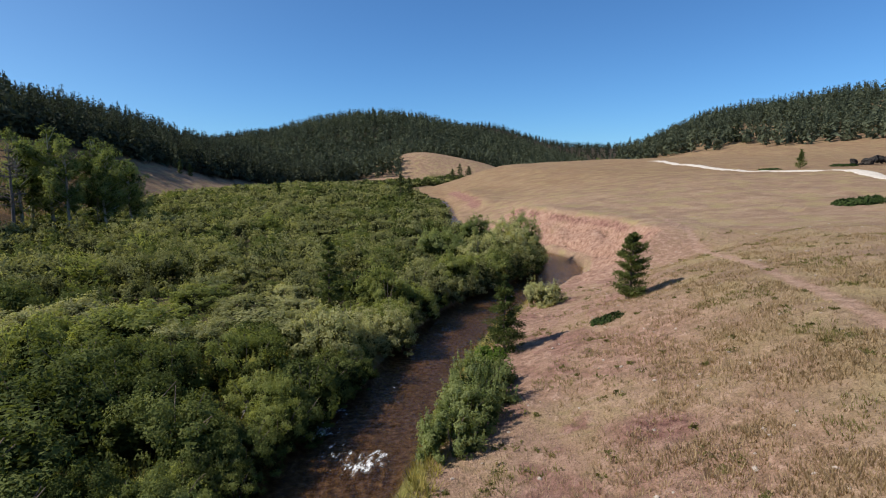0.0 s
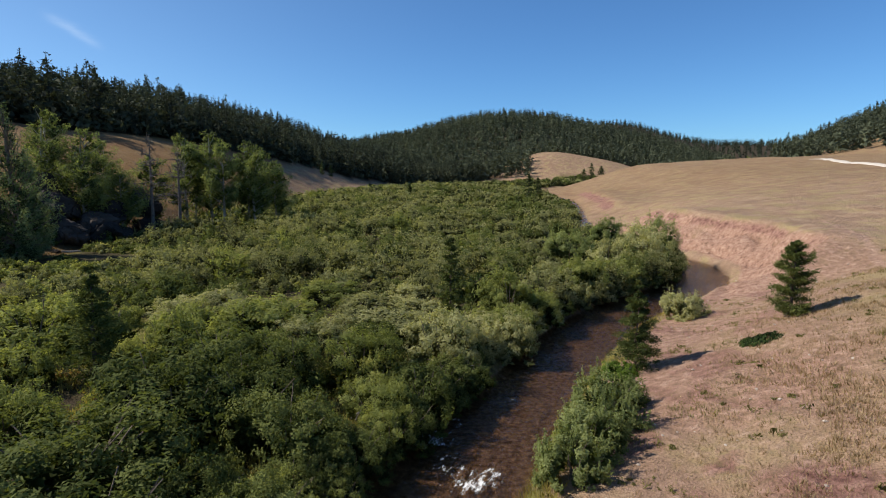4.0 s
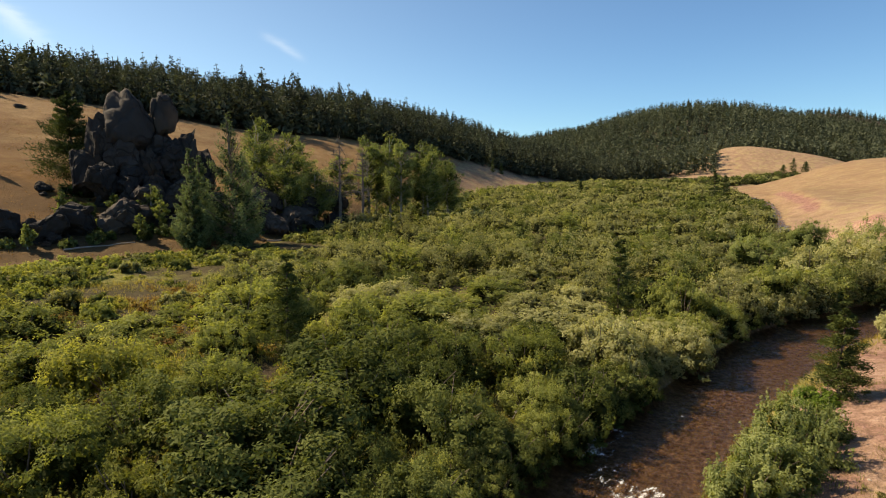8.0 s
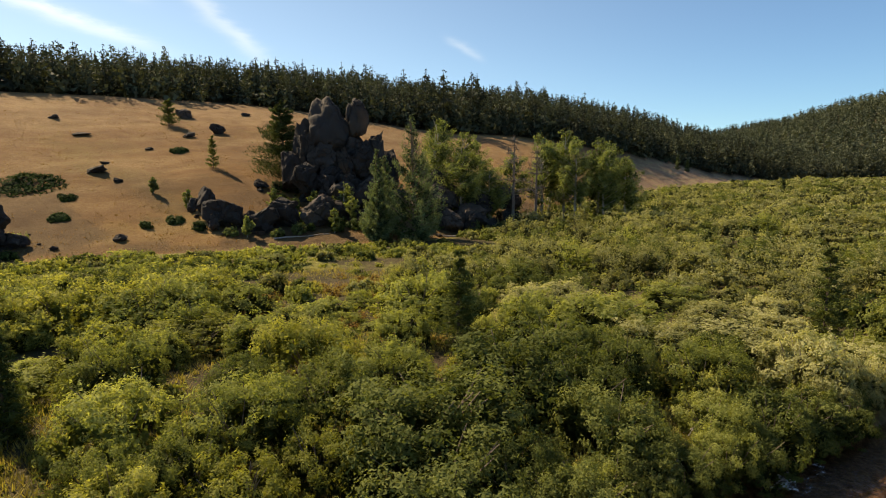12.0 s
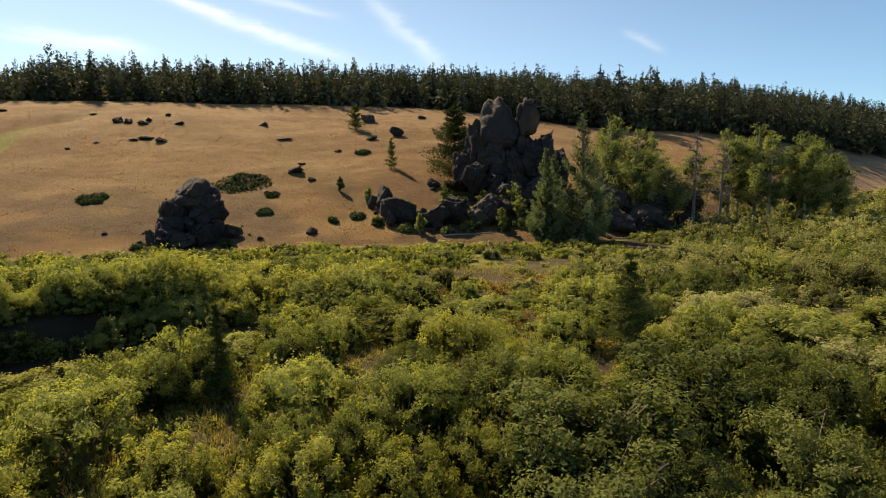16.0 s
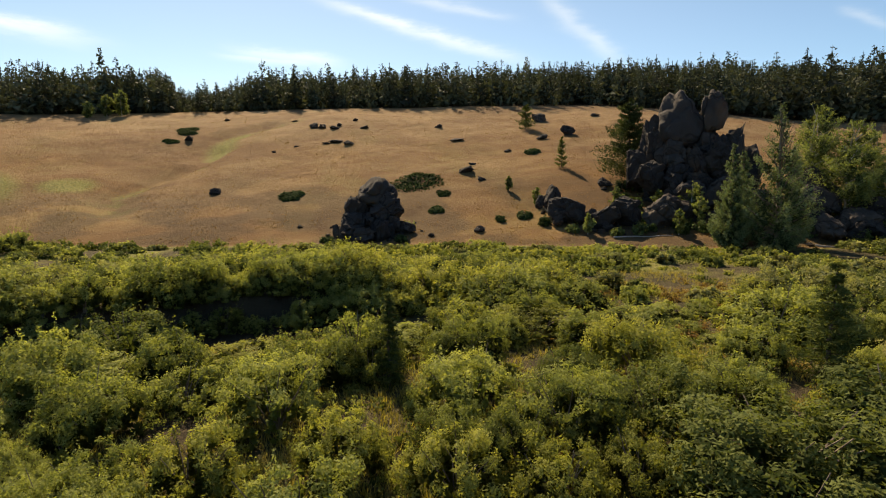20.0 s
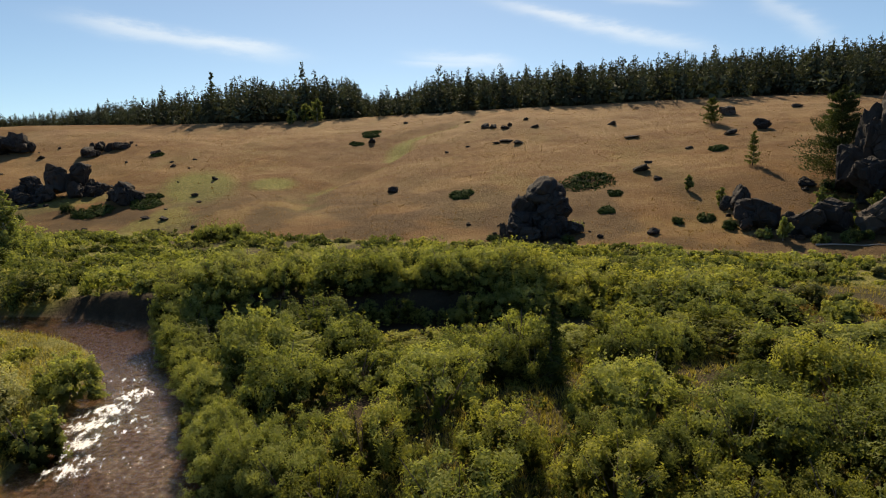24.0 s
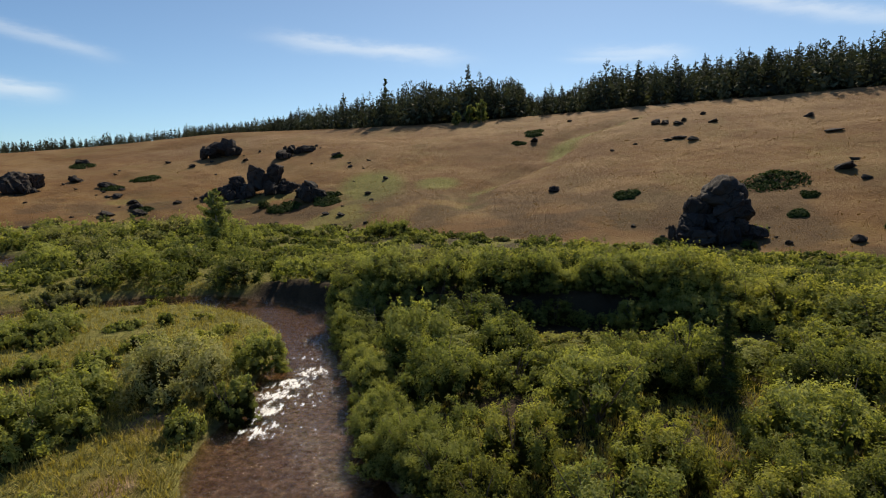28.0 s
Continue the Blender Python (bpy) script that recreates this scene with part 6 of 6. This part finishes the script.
def make_driftwood(x, y, lift, seed, label):
    r = np.random.default_rng(seed)
    root = new("dead_branch")
    root.location = (x, y, height(x, y) + lift)
    for k in range(5):
        a, L = r.uniform(0, 6.28), r.uniform(0.8, 1.7)
        e = np.array([math.cos(a), math.sin(a), r.uniform(-0.1, 0.5)])
        V, F = tube([(0, 0, 0), tuple(e * L * 0.5 + r.normal(0, 0.08, 3)), tuple(e * L)], (0.045, 0.03, 0.01), 5)
        part("limb", mesh_of("limb", V, F, DEAD_WOOD, None, True), root)
    return tagged(root, label, "dead branch", "dead branches")


for k, (x, y, z) in enumerate(((-7.6, 19.2, 0.2), (-8.3, 21.0, 0.25), (-6.0, 26.0, 0.2))):
    make_driftwood(x, y, z, 820 + k, "bleached bare branches caught among the willows")


# ---- grass ----
def tufts(name, label, x, y, blades, low, high, width, material, seed, tone=None):
    r = np.random.default_rng(seed)
    z = land(x, y)[0]
    n = len(x) * blades
    px, py, pz = [np.repeat(v, blades) for v in (x, y, z)]
    a = r.uniform(0, 6.28, n)
    spread = r.uniform(0, 1, n) * width * 3
    bx, by = px + np.cos(a) * spread, py + np.sin(a) * spread
    h = r.uniform(low, high, n)
    out = r.uniform(0.2, 1.3, n) * h
    tip = np.stack([bx + np.cos(a) * out, by + np.sin(a) * out, pz + h], -1)
    side = np.stack([-np.sin(a), np.cos(a), np.zeros(n)], -1) * (width * r.uniform(0.5, 1, n))[:, None] * 0.5
    root = np.stack([bx, by, pz - 0.03], -1)
    V = np.stack([root - side, root + side, tip], 1).reshape(-1, 3)
    t = np.clip(0.6 * r.random(n) + 0.4 * (np.repeat(tone, blades) if tone is not None else r.random(n)), 0, 1)
    return tagged(new(name, mesh_of(name, V, np.arange(3 * n).reshape(n, 3), material, {"tint": np.repeat(t, 3)})), label, "grass", kind="stuff")


def plant_grass():
    r = np.random.default_rng(900)
    m = 60000
    d, a = 9 + 50 * r.random(m) ** 1.3, np.radians(r.uniform(-44, 12, m))
    x, y = -np.sin(a) * d, np.cos(a) * d
    c, side = creek_at(x, y)
    tone = fbm(x / 4, y / 4, 91)
    trail = np.abs(x - np.interp(y, TRAIL_Y, TRAIL_X)) > 0.5
    keep = (side > 0) & (c > 0.8) & (r.random(m) < (0.15 + 0.85 * sm(0.4, 0.62, tone)) * (0.35 + 0.65 * sm(7, 14, c))) & trail
    tufts("dry_grass", "short dry tan grass on the bank", x[keep], y[keep], 4, 0.03, 0.11, 0.035, STRAW, 901, tone[keep])
    green = keep & (fbm(x / 2.5, y / 2.5, 93) > 0.66)
    tufts("green_grass", "sparse olive weeds among dry grass", x[green], y[green], 5, 0.05, 0.16, 0.05, HERB, 902)
    m = 42000
    d, a = 10 + 40 * r.random(m) ** 1.4, np.radians(r.uniform(-44, 2, m))
    x, y = -np.sin(a) * d, np.cos(a) * d
    c, side = creek_at(x, y)
    tone = fbm(x / 1.7, y / 1.7, 105)
    keep = (side > 0) & (r.random(m) < sm(4.5, 10, c) * (0.1 + 0.9 * sm(0.42, 0.6, tone))) & (np.abs(x - np.interp(y, TRAIL_Y, TRAIL_X)) > 0.4)
    tufts("olive_grass", "olive and straw bunch grass on the open bank", x[keep], y[keep], 4, 0.06, 0.2, 0.045, BANK_STRAW, 905, fbm(x / 3, y / 3, 106)[keep])
    m = 46000
    d, a = 12 + 45 * r.random(m), np.radians(r.uniform(-10, 153, m))
    x, y = -np.sin(a) * d, np.cos(a) * d
    c, side = creek_at(x, y)
    keep = (c > 0.25) & (hollow(x, y) < 0.3) & ((side < 0) | (y < -8) | (c < 1.3)) & (bend_at(x, y, side) * (c < 2.2) < 0.3) & ((fbm(x / 3, y / 3, 96) > 0.4) | (d < 32)) & ((c < 2.5) | (d < 32) | (side > 0) | ((np.abs(np.degrees(a) - 58) < 8) & (np.abs(d - 52) < 9)))
    tufts("bank_grass", "long green and yellow grass along the creek", x[keep], y[keep], 5, 0.1, 0.4, 0.06, BEND_GRASS, 903, fbm(x / 5, y / 5, 95)[keep])
    m = 22000
    d, a = 74 + 130 * r.random(m) ** 1.2, np.radians(r.uniform(22, 153, m))
    x, y = -np.sin(a) * d, np.cos(a) * d
    b = np.degrees(a)
    keep = (d > knots(b, FOOT) - 1) & (d < knots(b, TOP_R) + 2) & (fbm(x / 5, y / 5, 97) > 0.42)
    tufts("slope_grass", "dry golden bunch grass on the slope", x[keep], y[keep], 3, 0.08, 0.22, 0.14, GOLD_STRAW, 904, fbm(x / 9, y / 9, 98)[keep])


plant_grass()


def plant_undergrowth():
    """Low leafy growth that fills the gaps between the willows."""
    r = np.random.default_rng(950)
    x, y = scatter(r, 0, -75, 20, -70, 75, 2.1)
    a, d = bearing(x, y)
    c, side = creek_at(x, y)
    keep = (side < 0) & (c > 0.6) & (d > 12) & (d < 72) & (a > -12) & (a < 150) & (d < knots(a, FOOT) - 3)
    keep |= (side > 0) & (c > 0.5) & (a > 122) & (a < 152) & (d > 20) & (d < 60) & (fbm(x / 4, y / 4, 99) > 0.5)
    keep &= (r.random(len(x)) < np.where(d < 32, 0.55, 0.45)) & (hollow(x, y) < 0.2)
    x, y = x[keep], y[keep]
    z = land(x, y)[0]
    tone = fbm(x / 8, y / 8, 101)
    out = [[], []]
    for px, py, pz, t in zip(x, y, z, tone):
        R, H = r.uniform(0.6, 1.3), r.uniform(0.3, 0.8)
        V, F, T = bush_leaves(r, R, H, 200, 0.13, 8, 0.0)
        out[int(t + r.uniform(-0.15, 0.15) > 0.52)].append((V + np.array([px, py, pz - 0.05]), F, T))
    for k, (name, label) in enumerate((("undergrowth", "low green growth between the willows"), ("undergrowth", "yellowing low growth between the willows"))):
        V, F, T = joined(out[k])
        # The first takes the darkened leaf, painting shade into the gaps.
        tagged(new(name, mesh_of(name, V, F, (WILLOW_SHADED, WILLOW_YELLOW)[k], {"tint": T})), label, "undergrowth", kind="stuff")


plant_undergrowth()


def plant_rust_herbs():
    """Low reddening herbs in the glade of the thicket and between the near willows."""
    r = np.random.default_rng(955)
    m = 420
    a, d = r.uniform(44, 100, m), r.uniform(17, 52, m)
    x, y = -np.sin(np.radians(a)) * d, np.cos(np.radians(a)) * d
    in_glade = (a > 52) & (a < 71) & (d > 30) & (d < 51)
    keep = (hollow(x, y) < 0.2) & (creek_at(x, y)[0] > 1.5) & (in_glade | ((fbm(x / 4, y / 4, 107) > 0.6) & (r.random(m) < 0.5)))
    out = []
    for px, py, pz in zip(x[keep], y[keep], land(x[keep], y[keep])[0]):
        V, F, T = bush_leaves(r, r.uniform(0.4, 0.9), r.uniform(0.35, 0.8), 160, 0.11, 8, 0.2)
        out.append((V + np.array([px, py, pz - 0.04]), F, T))
    V, F, T = joined(out)
    tagged(new("rust_herb", mesh_of("rust_herb", V, F, RUST_HERB, {"tint": T})), "low rust and straw coloured herbs between the willows", "herbs", kind="stuff")


plant_rust_herbs()


def plant_forbs():
    """Grey-green weeds and pale stones on the open bank."""
    r = np.random.default_rng(960)
    m = 200
    d, a = 10 + 40 * r.random(m) ** 1.2, np.radians(r.uniform(-43, 5, m))
    x, y = -np.sin(a) * d, np.cos(a) * d
    c, side = creek_at(x, y)
    keep = (side > 0) & (c > 1.0) & (fbm(x / 5, y / 5, 103) > 0.45)
    x, y = x[keep], y[keep]
    z = land(x, y)[0]
    out = []
    for px, py, pz in zip(x, y, z):
        V, F, T = bush_leaves(r, r.uniform(0.15, 0.6), r.uniform(0.07, 0.16), 110, 0.06, 9, 0.3, True)
        out.append((V + np.array([px, py, pz - 0.03]), F, T))
    V, F, T = joined(out)
    tagged(new("bank_weed", mesh_of("bank_weed", V, F, HERB, {"tint": T})), "small grey-green weeds dotted over the dry bank", "weeds", kind="stuff")
    m, t, b = base("pale_stone", 0.9, 0.2)
    t.links.new(ramp(t, noisy(t, 6, 4), ((0.3, (0.32, 0.25, 0.2)), (0.7, (0.55, 0.47, 0.4)))), b.inputs["Base Color"])
    d, a = 10 + 50 * r.random(260), np.radians(r.uniform(-43, 2, 260))
    x, y = -np.sin(a) * d, np.cos(a) * d
    c, side = creek_at(x, y)
    keep = (side > 0) & (c > 0.6)
    x, y = x[keep], y[keep]
    z = land(x, y)[0]
    form = SMALL_ROCKS[0]
    co = np.empty(len(form.vertices) * 3)
    form.vertices.foreach_get("co", co)
    co = co.reshape(-1, 3)
    tri = np.array([tuple(p.vertices) for p in form.polygons])
    out = []
    for px, py, pz in zip(x, y, z):
        s = r.uniform(0.06, 0.24)
        g = r.uniform(0, 6.28)
        q = co * np.array([s, s * r.uniform(0.7, 1.3), s * 0.6])
        out.append((np.stack([q[:, 0] * math.cos(g) - q[:, 1] * math.sin(g) + px, q[:, 0] * math.sin(g) + q[:, 1] * math.cos(g) + py, q[:, 2] + pz + 0.01], -1), tri))
    V, F, _ = joined(out)
    tagged(new("loose_stone", mesh_of("loose_stone", V, F, m)), "small pale stones scattered over the bank", "stones", kind="stuff")


plant_forbs()
